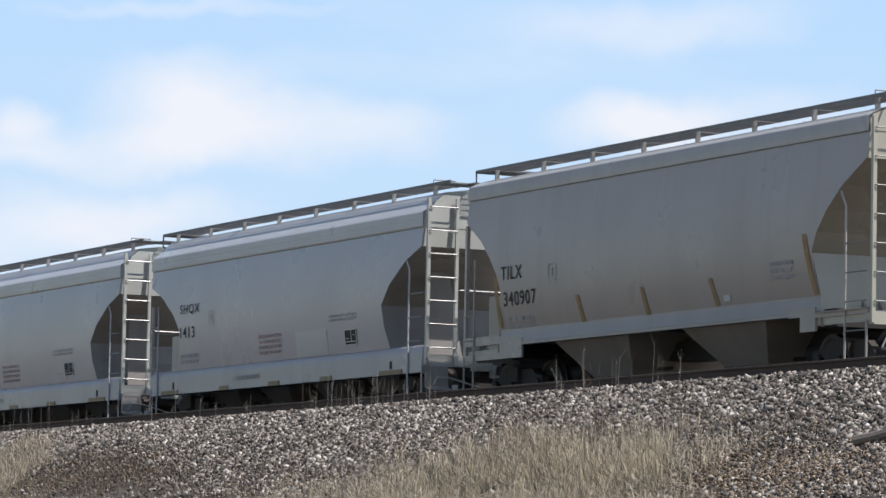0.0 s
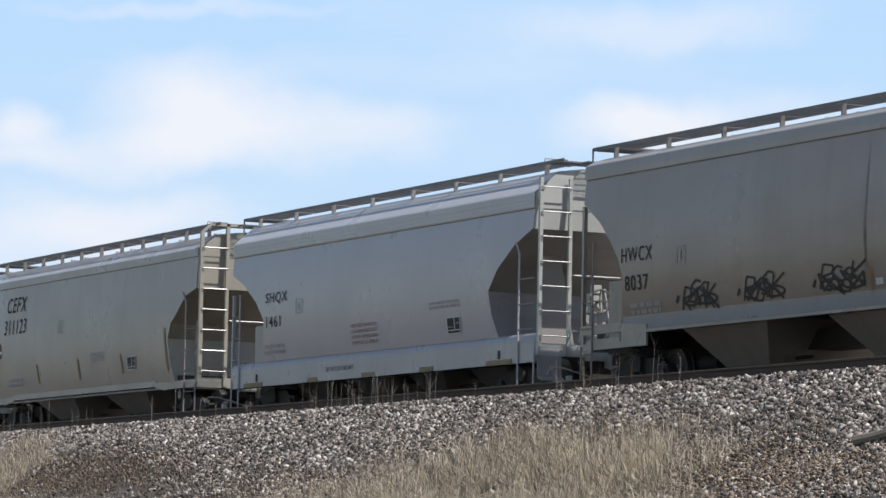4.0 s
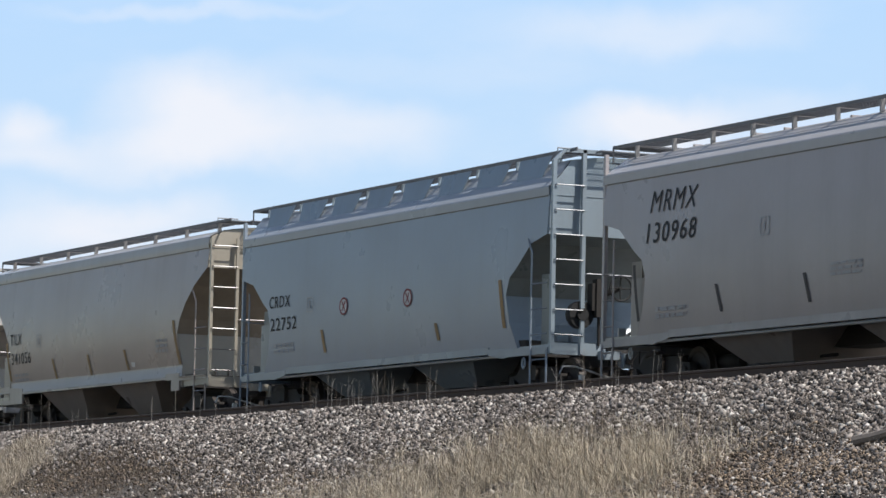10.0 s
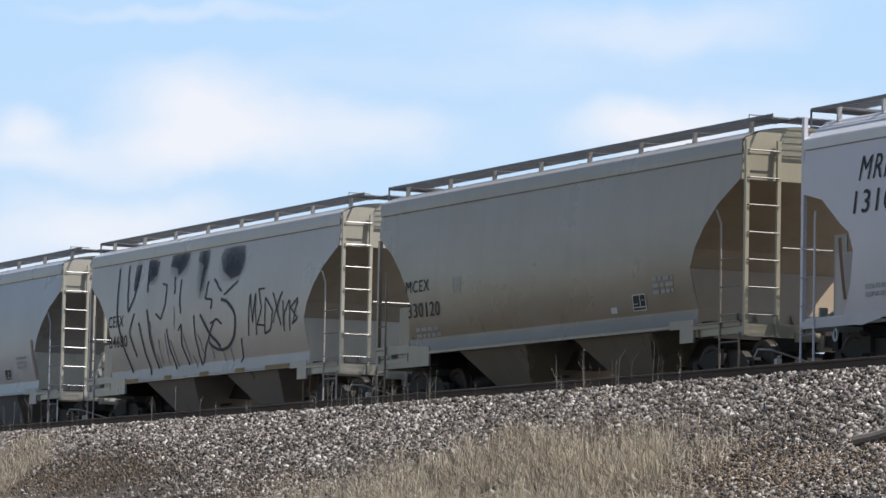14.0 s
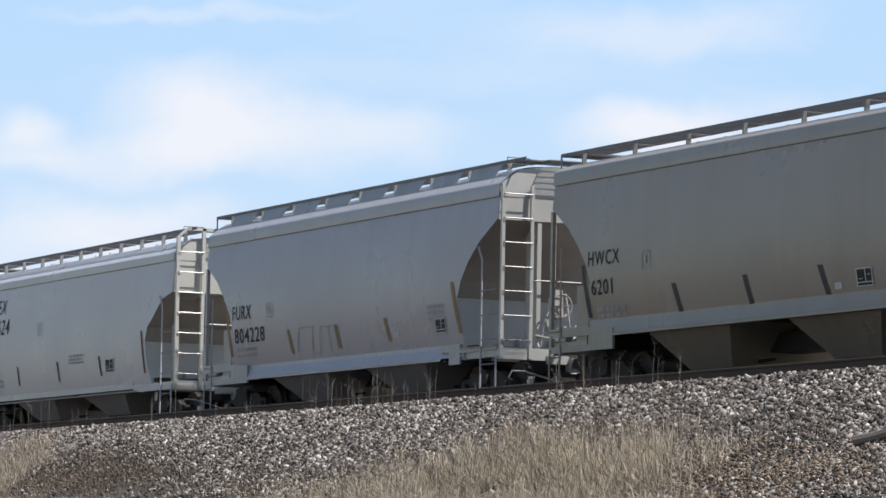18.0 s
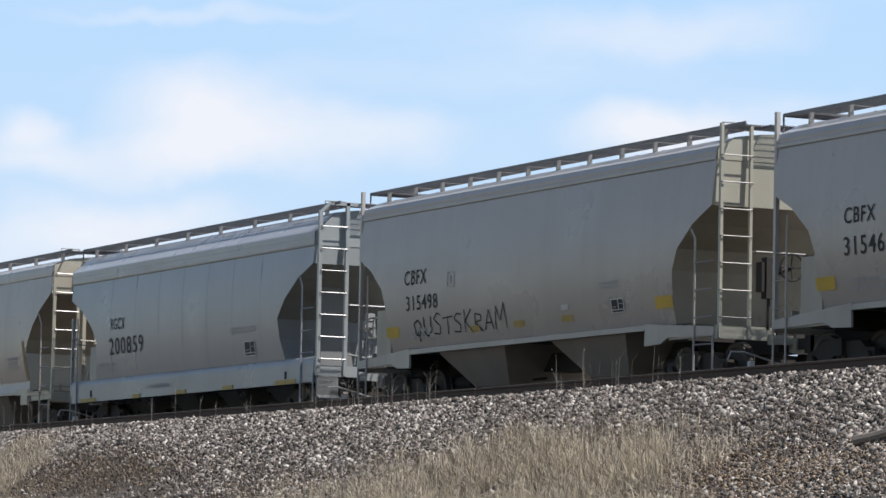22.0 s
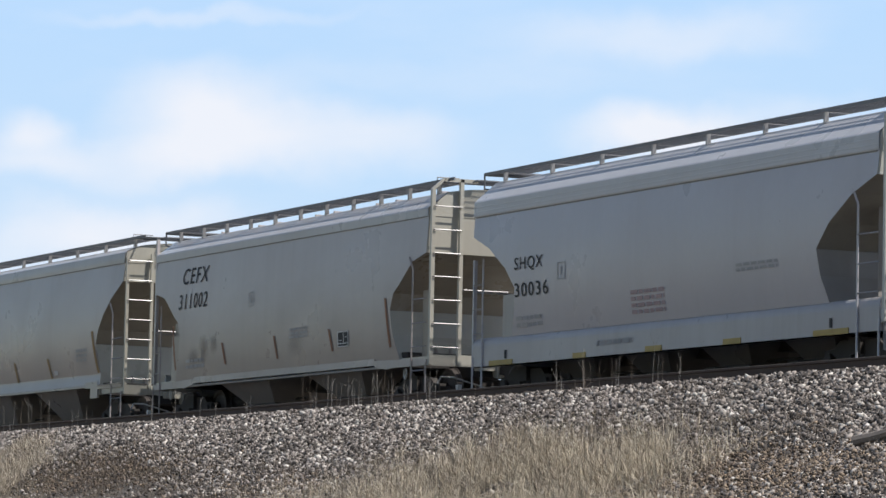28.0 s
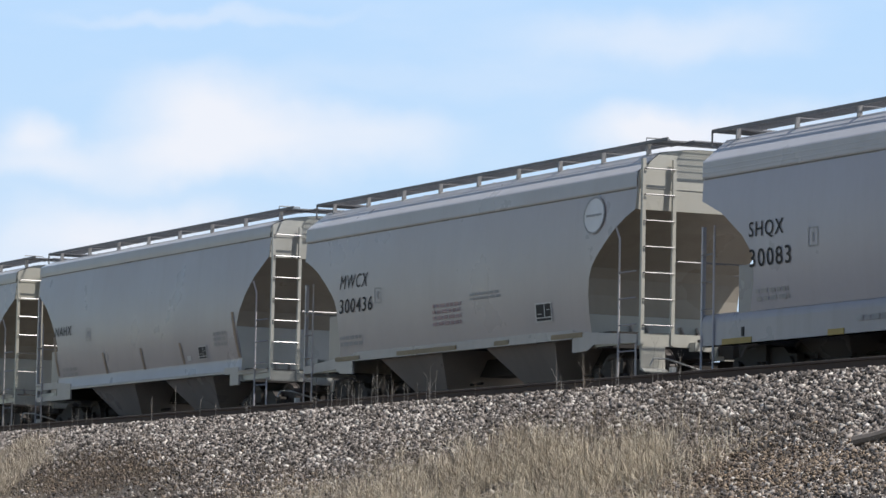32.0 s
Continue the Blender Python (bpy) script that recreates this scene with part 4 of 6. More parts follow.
                P("sill_end", gusset_, sill_coat)
    # centre sill, bolsters and end platforms
    def csill_(): return Geo().box(-7.6, 7.6, -0.33, 0.33, 0.74, 1.08)
    P("centre_sill", csill_, M_STEEL_DARK)
    for s in (-1, 1):
        def bolster_(s=s):
            x = s * TRUCK_X
            return Geo().prism([(x - 0.3, 0.95), (x + 0.3, 0.95), (x + 0.3, 1.25), (x - 0.3, 1.25)], -1.45, 1.45).box(x - 0.9, x + 0.9, -0.2, 0.2, 0.9, 1.2)
        P("body_bolster", bolster_, M_STEEL_DARK)
        def deck_(s=s):
            x0, x1 = sorted((s * (HX - 1.75), s * (HX + 0.06)))
            return Geo().box(x0, x1, -0.42, 0.42, 1.09, 1.13)
        P("draft_sill_cover", deck_, M_STEEL_DARK)
        def beam_(s=s):
            a, b = sorted((s * (HX - 0.02), s * (HX + 0.07)))
            return Geo().box(a, b, -1.52, 1.52, 0.93, 1.16)
        P("end_sill", beam_, end_paint)
        for y in (-1.46, 1.46):
            def brace_(s=s, y=y):
                x0, x1 = sorted((s * (HX - 0.05), s * (HX - 1.7)))
                return Geo().box(x0, x1, y - 0.04, y + 0.04, 0.98, 1.12)
            P("platform_rail", brace_, end_paint)
            if "angled" in kind:
                def eye_(s=s, y=y):
                    x = s * (HX - 1.05)
                    return Geo().path([(x + 0.06 * math.cos(a * 0.785), y * 1.03, 0.80 + 0.10 * math.sin(a * 0.785)) for a in range(9)], 0.02, 5)
                P("roping_eye", eye_, end_paint)
        if "lowsill" in kind:
            def web_(s=s):
                x0, x1 = sorted((s * (HX - 1.0), s * (HX - 1.015)))
                return Geo().along([(-s * 0.95, 1.14), (-s * 0.16, 1.14), (-s * 0.5, 2.92), (-s * 0.95, 2.92)], x0, x1)
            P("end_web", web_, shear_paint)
        elif "angled" in kind:
            for y in (-1.2, 1.2):
                def strut_(s=s, y=y):
                    x0, x1 = sorted((s * (HX - 0.5), s * (HX - 0.9)))
                    return Geo().box(x0, x1, y - 0.012, y + 0.012, 1.1, 2.5)
                P("end_web", strut_, recess_shade_paint)
        if kind not in ("posted", "lowsill", "lowsill_braced"):
            for y in (-0.70, -0.37, 0.37, 0.70):
                def fin_(s=s, y=y):
                    q = HX - along_table(k["ends"], 1.2)
                    return Geo().prism([(s * q, 1.10), (s * (q + 0.16), 1.10), (s * (q + 0.10), 1.30), (s * q, 1.44)][::s], y - 0.02, y + 0.02)
                P("end_gusset", fin_, under_shade_paint)
        def coup_(s=s): return coupler_geo(s)
        P("coupler", coup_, M_TRUCK)
        def hose_(s=s): return Geo().path([(s * 7.9, 0.3, 0.78), (s * 8.1, 0.33, 0.45), (s * 8.3, 0.25, 0.36), (s * 8.46, 0.1, 0.52)], 0.022, 6)
        P("air_hose", hose_, M_RUBBER)
        def cut_(s=s): return Geo().path([(s * 8.0, s * 0.1, 0.44), (s * 7.68, s * -0.25, 0.50), (s * 7.68, s * -1.05, 0.70), (s * 7.64, s * -1.3, 0.70), (s * 7.62, s * -1.36, 0.56)], 0.018, 6)
        P("uncoupling_lever", cut_, M_BRIGHT)
        def grip_(s=s):
            a, b = sorted((s * (HX + 0.16), s * (HX + 0.24)))
            return Geo().prism([(a, 0.44), (b, 0.46), (b + 0.02, 0.56), (a - 0.01, 0.55)], s * -0.95, s * -0.95 + 0.09)
        P("lever_grip", grip_, M_WHITE, lab="bright white painted handle")
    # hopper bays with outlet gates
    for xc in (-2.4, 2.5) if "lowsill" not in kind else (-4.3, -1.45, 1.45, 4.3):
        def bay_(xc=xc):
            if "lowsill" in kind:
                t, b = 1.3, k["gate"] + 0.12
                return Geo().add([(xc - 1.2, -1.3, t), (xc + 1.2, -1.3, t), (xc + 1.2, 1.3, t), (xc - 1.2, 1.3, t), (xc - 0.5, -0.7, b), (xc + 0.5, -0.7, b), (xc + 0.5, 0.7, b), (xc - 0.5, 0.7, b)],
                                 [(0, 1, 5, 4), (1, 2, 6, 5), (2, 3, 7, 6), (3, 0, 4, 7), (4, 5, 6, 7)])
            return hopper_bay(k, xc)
        bay = P("hopper", bay_, under_shade_paint)
        def gate_(xc=xc):
            g = Geo().box(xc - 0.78, xc + 0.78, -0.92, 0.92, k["gate"], k["gate"] + 0.14)
            return g.rod((xc, -1.2, k["gate"] + 0.07), (xc, -0.9, k["gate"] + 0.07), 0.05, 8)
        P("outlet_gate", gate_, M_STEEL_DARK, bay)
    for x0, x1 in ((-HX + 2.05, -3.95), (-0.85, 0.95), (4.05, HX - 2.05)):
        def pan_(x0=x0, x1=x1):
            z = k["side"][0][0] + 0.02
            return Geo().prism([(x0, z), (x1, z), (x1, z + 0.25), ((x0 + x1) / 2, z + 0.5), (x0, z + 0.25)], -1.43, 1.43)
        P("slope_pan", pan_, M_STEEL_DARK)
    for s in (-1, 1):
        def rig_(s=s):
            x0, x1 = sorted((s * 4.0, s * 5.1))
            g = Geo().box(x0, x1, 0.28, 0.36, 0.28, 0.95)
            return g.rod((x0, -0.5, 0.62), (x1, -0.5, 0.62), 0.14, 10).rod((s * 1.0, -0.45, 0.6), (s * 6.0, -0.45, 0.55), 0.03, 6)
        P("brake_rigging", rig_, M_STEEL_DARK)
    if "angled" in kind:
        def pipe_(): return Geo().rod((-5.6, -1.50, 0.97), (5.3, -1.50, 0.97), 0.03, 6)
        P("air_pipe", pipe_, M_BRIGHT)
    # running boards, posts, hatches
    zb = k["board"]
    top_z = lambda y: along_table([(a, b) for b, a in zip([q[1] for q in k["roof"]][::-1], [q[0] for q in k["roof"]][::-1])], abs(y))
    for s in (-1, 1):
        def board_(s=s):
            y0, y1 = sorted((s * 1.17, s * 0.58))
            g = Geo()
            for i in range(10):
                y = y0 + (y1 - y0) * i / 9
                g.box(-7.55, 7.55, y - 0.004, y + 0.004, zb - 0.028, zb)
            for i in range(79):
                x = -7.55 + 15.1 * i / 78
                g.box(x - 0.006, x + 0.006, y0, y1, zb - 0.022, zb - 0.005)
            g.box(-7.82, 7.82, s * 1.165 - 0.01, s * 1.165 + 0.01, zb - 0.05, zb + 0.015)
            return g
        P("running_board", board_, M_GRATE, lab="galvanised steel grating walkway")
        def drop_(s=s):
            return Geo().path([(-7.6, s * 1.165, zb - 0.01), (-7.82, s * 1.165, zb - 0.01), (-7.82, s * 1.165, zb - 0.30), (-7.44, s * 1.165, zb - 0.36)], 0.02, 6)
        P("board_handrail", drop_, M_GRATE)
        n = k["posts"]
        for i in range(n):
            x = -7.0 + 14.0 * i / (n - 1)
            def post_(s=s, x=x, i=i):
                z0 = top_z(1.1) - 0.03
                y0, y1 = sorted((s * 1.15, s * 1.07))
                g = Geo().box(x - 0.026, x + 0.026, y0, y1, z0, zb - 0.03)
                y0, y1 = sorted((s * 1.1, s * 0.66))
                g.box(x - 0.006, x + 0.006, y0, y1, zb - 0.05, zb - 0.036)
                if k["lattice"] and i < n - 1:
                    foot = top_z(1.32) - 0.01
                    front = [(x + 0.34, s * 1.32, foot), (x + 1.41, s * 1.32, foot), (x + 1.56, s * 1.17, zb - 0.05), (x + 0.19, s * 1.17, zb - 0.05)]
                    g.add(front + [(u, v - s * 0.01, w - 0.006) for u, v, w in front], [(0, 1, 2, 3), (7, 6, 5, 4), (0, 4, 5, 1), (1, 5, 6, 2), (2, 6, 7, 3), (3, 7, 4, 0)])
                return g
            P("board_post", post_, end_paint if k["lattice"] else post_paint)
        def cross_(s=s):
            g = Geo()
            for xa, xb, ya, yb in ((6.95, 7.52, -1.17, -0.62), (7.15, 7.78, -0.62, 1.17)):
                x0, x1 = sorted((s * xa, s * xb))
                ya, yb = (ya, yb) if s > 0 else (-yb, -ya)
                g.path([(x0, ya, zb - 0.03), (x1, ya, zb - 0.03), (x1, yb, zb - 0.03), (x0, yb, zb - 0.03), (x0, ya, zb - 0.03)], 0.022, 4)
                for i in range(int((x1 - x0) / 0.06)):
                    g.box(x0 + 0.06 * i + 0.02, x0 + 0.06 * i + 0.027, ya, yb, zb - 0.014, zb)
                for i in range(int((yb - ya) / 0.05)):
                    g.box(x0, x1, ya + 0.05 * i + 0.02, ya + 0.05 * i + 0.027, zb - 0.03, zb - 0.002)
            return g
        P("end_walkway", cross_, M_GRATE)
        def hand_(s=s):
            x = s * 6.98
            return Geo().path([(x, -s * 1.15, zb - 0.02), (x, -s * 1.15, zb + 0.08), (x, -s * 0.66, zb + 0.08), (x, -s * 0.66, zb - 0.02)], 0.013, 5)
        P("roof_handhold", hand_, M_GRATE)
    def trough_(): return Geo().along([(-0.5, zb - 0.24), (-0.46, zb - 0.13), (0.46, zb - 0.13), (0.5, zb - 0.24)], -6.4, 6.4)
    P("hatch_coaming", trough_, body_paint)
    for i in range(4):
        xc = -4.8 + 3.2 * i
        def hatch_(xc=xc):
            g = Geo().along([(-0.52, zb - 0.15), (-0.50, zb - 0.12), (-0.2, zb - 0.09), (0.2, zb - 0.09), (0.50, zb - 0.12), (0.52, zb - 0.15)], xc - 1.5, xc + 1.5)
            for x in (xc - 1.1, xc + 1.1):
                g.box(x - 0.03, x + 0.03, -0.54, 0.54, zb - 0.14, zb - 0.08)
            return g
        P("hatch_cover", hatch_, body_paint)
    # ladders: near end and far end corners by half-turn
    ztop = 4.32 if kind != "posted" else 4.58
    for turn in (0, 180):
        spin = pose(0, 0, 0, 0, 0, turn)
        def rails_(turn=turn):
            g = ladder_rails(HX + 0.07, -1.49, -0.86, 0.95, ztop)
            if kind == "posted":
                g = ladder_rails(HX + 0.07, -1.47, -0.88, 0.95, zb - 0.01, 0.055)
            elif "angled" in kind or kind == "lowsill_braced":
                g = Geo()
                for y in (-1.49, -0.86):
                    g.box(HX + 0.03, HX + 0.11, y - 0.04, y + 0.04, 0.95, zb - 0.22)
                    g.add([(HX + 0.03, y - 0.04, zb - 0.22), (HX + 0.11, y - 0.04, zb - 0.22), (HX + 0.11, y + 0.04, zb - 0.22), (HX + 0.03, y + 0.04, zb - 0.22)]
                          + [(HX + 0.03 + dx, y + (0.24 if y < -1 else 0) + dy, zb) for dx, dy in ((0, -0.04), (0.08, -0.04), (0.08, 0.04), (0, 0.04))],
                          [(0, 1, 5, 4), (1, 2, 6, 5), (2, 3, 7, 6), (3, 0, 4, 7), (4, 5, 6, 7)])
                g.box(HX + 0.03, HX + 0.11, -1.25, -0.5, zb - 0.06, zb + 0.01)
            return g
        lad = P("end_ladder", rails_, end_paint)
        if turn:
            lad.matrix_basis = spin
        for j in range(7):
            z = 1.30 + 0.472 * j
            def rung_(z=z): return Geo().path([(HX + 0.08, -1.5, z), (HX + 0.14, -1.47, z), (HX + 0.14, -0.88, z), (HX + 0.08, -0.85, z)], 0.013, 6)
            P("rung", rung_, rung_paint, lad)
        def corner_(turn=turn):
            g = Geo().box(-HX - 0.04, -HX + (0.01 if "lowsill" in kind or kind == "shouldered" else 0.04), -1.54, -1.47, 0.93, {"posted": 4.68, "angled": 4.5, "latticed_angled": 4.5, "curved": 3.6, "latticed": 3.6}.get(kind, 2.9))
            return g
        c = P("corner_post", corner_, body_paint)
        if turn:
            c.matrix_basis = spin
        # side ladders at both ends of this side
        for xs in (-1, 1):
            def srail_(xs=xs, turn=turn):
                x = 6.78 if xs > 0 else -7.0
                g = Geo().path([(x, -1.56, 0.36), (x, -1.56, 2.72), (x - xs * 0.08, -1.60, 2.88)] if xs < 0 or kind == "posted" else [(x, -1.56, 0.36), (x, -1.56, 2.9), (x - xs * 0.10, -1.60, 3.15)], 0.02, 6)
                return g.path([(xs * (HX - 0.02), -1.55, 0.36), (xs * (HX - 0.02), -1.55, 1.0)], 0.02, 6)
            sl = P("side_ladder", srail_, body_paint)
            if turn:
                sl.matrix_basis = spin
            for j, z in enumerate((0.38, 0.84, 1.32, 1.80, 2.28) if "lowsill" not in kind else (0.38, 1.44, 1.92, 2.40)):
                def srung_(xs=xs, z=z): return Geo().rod((6.78 if xs > 0 else -7.0, -1.565, z), (xs * (HX - 0.02), -1.555, z), 0.014, 5)
                P("rung", srung_, rung_paint, sl)
        def step_(turn=turn):
            return Geo().prism([(HX + 0.02, 0.93), (HX + 0.05, 0.5), (HX + 0.25, 0.44), (HX + 0.25, 0.46), (HX + 0.09, 0.53), (HX + 0.07, 0.93)], -1.5, -1.0)
        if ("lowsill" in kind or kind == "shouldered"):
            sp = P("step_plate", step_, shear_paint)
            if turn:
                sp.matrix_basis = spin
        def grab_(turn=turn): return Geo().path([(-HX - 0.02, -1.44, 2.28), (-HX - 0.12, -1.40, 2.28), (-HX - 0.12, -0.5, 2.28), (-HX, -0.45, 2.28)], 0.014, 5)
        gb = P("end_handhold", grab_, rung_paint)
        if turn:
            gb.matrix_basis = spin
    def bar_(): return Geo().path([(HX + 0.03, -0.84, 2.47), (HX + 0.13, -0.80, 2.47), (HX + 0.13, 0.2, 2.47), (HX + 0.03, 0.24, 2.47)], 0.017, 6)
    P("end_handhold", bar_, rung_paint)
    # hand brake gear at the leading end
    if brake:
        dark_gear = "angled" in kind or kind == "posted"
        wy, wz, wr = (-0.12, 2.22, 0.235) if dark_gear else (-0.27, 2.0, 0.22)
        def brake_():
            g = Geo()
            n = 16
            ring = [(HX + 0.24, wy + wr * math.cos(6.28319 * i / n), wz + wr * math.sin(6.28319 * i / n)) for i in range(n + 1)]
            g.path(ring, 0.02, 6)
            for i in range(0, n, 4):
                g.rod((HX + 0.20, wy, wz), ring[i], 0.014, 5)
            return g.rod((HX + 0.02, wy, wz), (HX + 0.25, wy, wz), 0.035, 8)
        P("brake_wheel", brake_, M_RUBBER if dark_gear else under_shade_paint)
        def gear_():
            if dark_gear:
                g = Geo().box(HX - 0.05, HX + 0.15, -0.68, -0.36, 1.78, 2.30).box(HX, HX + 0.18, -0.60, -0.42, 1.66, 2.38)
                g.rod((HX + 0.08, -0.50, 1.12), (HX + 0.08, -0.50, 1.8), 0.03, 6).rod((HX + 0.05, -0.40, 2.1), (HX + 0.12, wy, wz), 0.06, 8)
                return g
            g = Geo().box(HX - 0.1, HX + 0.08, -0.40, -0.12, 1.78, 2.16).box(HX - 0.06, HX + 0.10, -0.34, -0.18, 2.16, 2.32)
            return g.rod((HX + 0.02, -0.26, 1.12), (HX + 0.02, -0.26, 1.8), 0.022, 6).rod((HX, -0.45, 1.72), (HX, -0.05, 1.84), 0.03, 6)
        P("brake_gear", gear_, M_STEEL_DARK if dark_gear else end_paint)
        if not dark_gear:
            def rods_():
                g = Geo().path([(HX + 0.05, -0.62, 1.2), (HX + 0.1, -0.58, 1.6), (HX + 0.08, -0.46, 1.95), (HX + 0.06, -0.3, 2.1)], 0.018, 5)
                g.path([(HX + 0.1, 0.02, 1.3), (HX + 0.14, -0.05, 1.7), (HX + 0.1, -0.12, 2.25)], 0.022, 5).path([(HX + 0.06, -0.75, 1.42), (HX + 0.12, -0.4, 1.36), (HX + 0.06, -0.05, 1.44)], 0.02, 5)
                return g.box(HX, HX + 0.12, -0.16, -0.04, 1.46, 1.62).box(HX, HX + 0.1, -0.52, -0.44, 1.5, 1.74)
            P("brake_rod", rods_, M_BRIGHT)
        if kind == "latticed_angled":
            def pot_(): return Geo().rod((HX - 0.12, -0.85, 1.70), (HX + 0.06, -0.85, 1.70), 0.26, 16).rod((HX + 0.06, -0.85, 1.70), (HX + 0.12, -0.85, 1.70), 0.12, 10)
            P("brake_cylinder", pot_, M_RUBBER, lab="black round brake cylinder")
        if kind in ("curved", "latticed"):
            def post_web_():
                return Geo().box(HX - 0.5, HX - 0.02, -0.69, -0.60, 1.13, 3.6).box(HX - 0.10, HX + 0.0, -0.36, -0.29, 2.40, 3.58)
            P("end_stiffener", post_web_, end_paint)
    def striker_():
        return Geo().prism([(HX + 0.10, 0.76), (HX + 0.38, 0.70), (HX + 0.42, 0.98), (HX + 0.07, 1.0)], -0.12, 0.62).box(HX + 0.07, HX + 0.3, -0.5, -0.12, 0.86, 1.02)
    P("striker_plate", striker_, end_paint)
    def straps_():
        g = Geo().box(-HX + 0.25, -HX + 0.3, -1.35, -1.2, 0.98, 1.3).box(-HX + 0.75, -HX + 0.8, -1.35, -1.25, 0.98, 1.25)
        g.rod((-HX + 0.1, -1.3, 1.02), (-HX + 0.55, -1.25, 1.2), 0.03, 6).rod((-HX + 0.9, -1.3, 1.16), (-HX + 1.4, -1.3, 1.03), 0.035, 6)
        return g.box(-HX + 1.15, -HX + 1.35, -1.36, -1.28, 1.02, 1.18)
    P("brake_bracket", straps_, M_BRIGHT)
    def post_():
        q = -HX + along_table(k["ends"], 1.9)
        return Geo().box(q - 0.62, q + 0.06, -1.50, -1.44, 1.12, 2.15)
    P("end_post", post_, shear_paint if "lowsill" in kind else under_shade_paint)
    def tank_(): return Geo().rod((-HX + 0.45, -0.95, 1.36), (-HX + 0.45, 0.35, 1.36), 0.19, 12).rod((-HX + 0.85, -1.0, 1.30), (-HX + 0.85, -0.2, 1.30), 0.12, 10)
    P("air_tank", tank_, shear_paint)
    # trucks
    for s in (-1, 1):
        base = pose(s * TRUCK_X, 0, 0)
        def tbol_(): return Geo().box(-0.17, 0.17, -1.15, 1.15, 0.50, 0.78)
        truck = part("truck", kept(("truck",), tbol_), M_TRUCK, car, at=base)
        for q in (-1, 1):
            part("side_frame", kept(("side_frame%d" % q,), lambda: side_frame(q)), M_TRUCK, truck)
            w = part("wheelset", kept(("wheelset",), wheelset_geo), M_WHEEL, truck, at=pose(q * 0.89, 0, 0.457))
            WHEELS.append((w, q * 0.89, len(CARS)))
    CARS.append(car)
    return car, k


def mark_car(car, k, mark, number, row, lean=0.0, mat=None):
    """Reporting mark and number on the side: x, z, height, width of each."""
    if mark:
        tagged(part("reporting_mark", lettering(k, mark, row[0], row[1], row[2], row[3], lean), mat or M_BLACK, car, "black stencilled lettering"), kind="stuff")
    if number:
        tagged(part("car_number", lettering(k, number, row[4], row[5], row[6], row[7], lean * 0.6), mat or M_BLACK, car, "black stencilled digits"), kind="stuff")


def decal(car, k, name, polys, mat, label="", lift=0.012):
    ob = part(name, project(k, polys, lift), mat, car, label)
    if name in ("rust_streak", "paint_run", "stencil", "red_stencil", "spray_halo", "paint_cloud", "plate_marking", "disc_ring", "emblem_ring", "graffiti_tag", "routing_box", "graffiti_highlight", "reporting_mark", "car_number"):
        tagged(ob, kind="stuff")
    return ob


def rect(x0, z0, x1, z1):
    return [[(x0, z0), (x1, z0), (x1, z1), (x0, z1)]]


def data_plate(car, k, x, z, w=0.62, h=0.34):
    """Dark placard with light panes."""
    decal(car, k, "data_plate", rect(x, z, x + w, z + h), M_BLACK, "black consolidated stencil panel")
    b = []
    for u0, u1, v0, v1 in ((0.54, 0.59, 0.26, 0.96), (0.05, 0.95, 0.19, 0.25), (0.0, 0.06, 0.0, 1.0), (0.94, 1.0, 0.0, 1.0), (0.0, 1.0, 0.93, 1.0), (0.0, 1.0, 0.0, 0.06), (0.12, 0.40, 0.4, 0.44), (0.68, 0.88, 0.6, 0.64)):
        b += rect(x + u0 * w, z + v0 * h, x + u1 * w, z + v1 * h)
    decal(car, k, "plate_marking", b, M_WHITE, "white stencil lines", 0.016)


def common_marks(car, k, seed, x=-5.55, z=1.62, bx=-3.75, bz=2.30):
    decal(car, k, "stencil", bars(x, z, 1.1, 0.075, 2, seed), M_FADED, "small faded stencilled data")
    if bx:
        decal(car, k, "routing_box", rect(bx, bz, bx + 0.32, bz + 0.02) + rect(bx, bz + 0.30, bx + 0.32, bz + 0.32) + rect(bx, bz, bx + 0.025, bz + 0.32) + rect(bx + 0.295, bz, bx + 0.32, bz + 0.32) + rect(bx + 0.13, bz + 0.08, bx + 0.18, bz + 0.24), M_FADED)


def seams(car, k, xs, color, seed, w=0.007):
    """Welded vertical joints of the side sheets."""
    z0, z1 = k["side"][0][0] + 0.03, k["side"][-1][0] - 0.02
    mat = paint(tuple(v * 0.975 for v in color), 0.3, (0.2, 0.16, 0.12), seed)
    for x in xs:
        lo = z0
        while HX - along_table(k["ends"], lo) < abs(x) + 0.05:
            lo += 0.1
        decal(car, k, "weld_seam", strip(x, lo, x, z1, w), mat, "", 0.003)


def stripes(car, k, rows, mat, w=0.14):
    for x0, z0, x1, z1 in rows:
        decal(car, k, "safety_stripe", strip(x0, z0, x1, z1, w), mat, "faded vertical conspicuity stripe")


def sill_patches(car, k, xs, z0, z1, mat=None):
    for x0, x1 in xs:
        part("reflector_patch", Geo().box(x0, x1, -1.558, -1.5435, z0, z1), mat or M_YELLOW, car, "weathered yellow reflector strip")


STRIPES_CURVED = [(-5.98, 2.5, -5.84, 1.52), (-2.63, 1.97, -2.45, 1.46), (-0.13, 1.97, 0.02, 1.46), (2.35, 1.98, 2.53, 1.48), (5.55, 2.52, 5.82, 1.50)]
STRIPES_ANGLED = [(-6.15, 2.38, -6.03, 1.36), (-3.19, 1.87, -3.03, 1.38), (-0.23, 1.88, -0.08, 1.38), (2.7, 1.89, 2.87, 1.41), (5.53, 2.38, 5.75, 1.37)]
PATCH_LOW = [(-6.7, -5.7), (-3.2, -2.7), (-0.4, 0.2), (2.4, 3.0), (5.4, 6.5)]
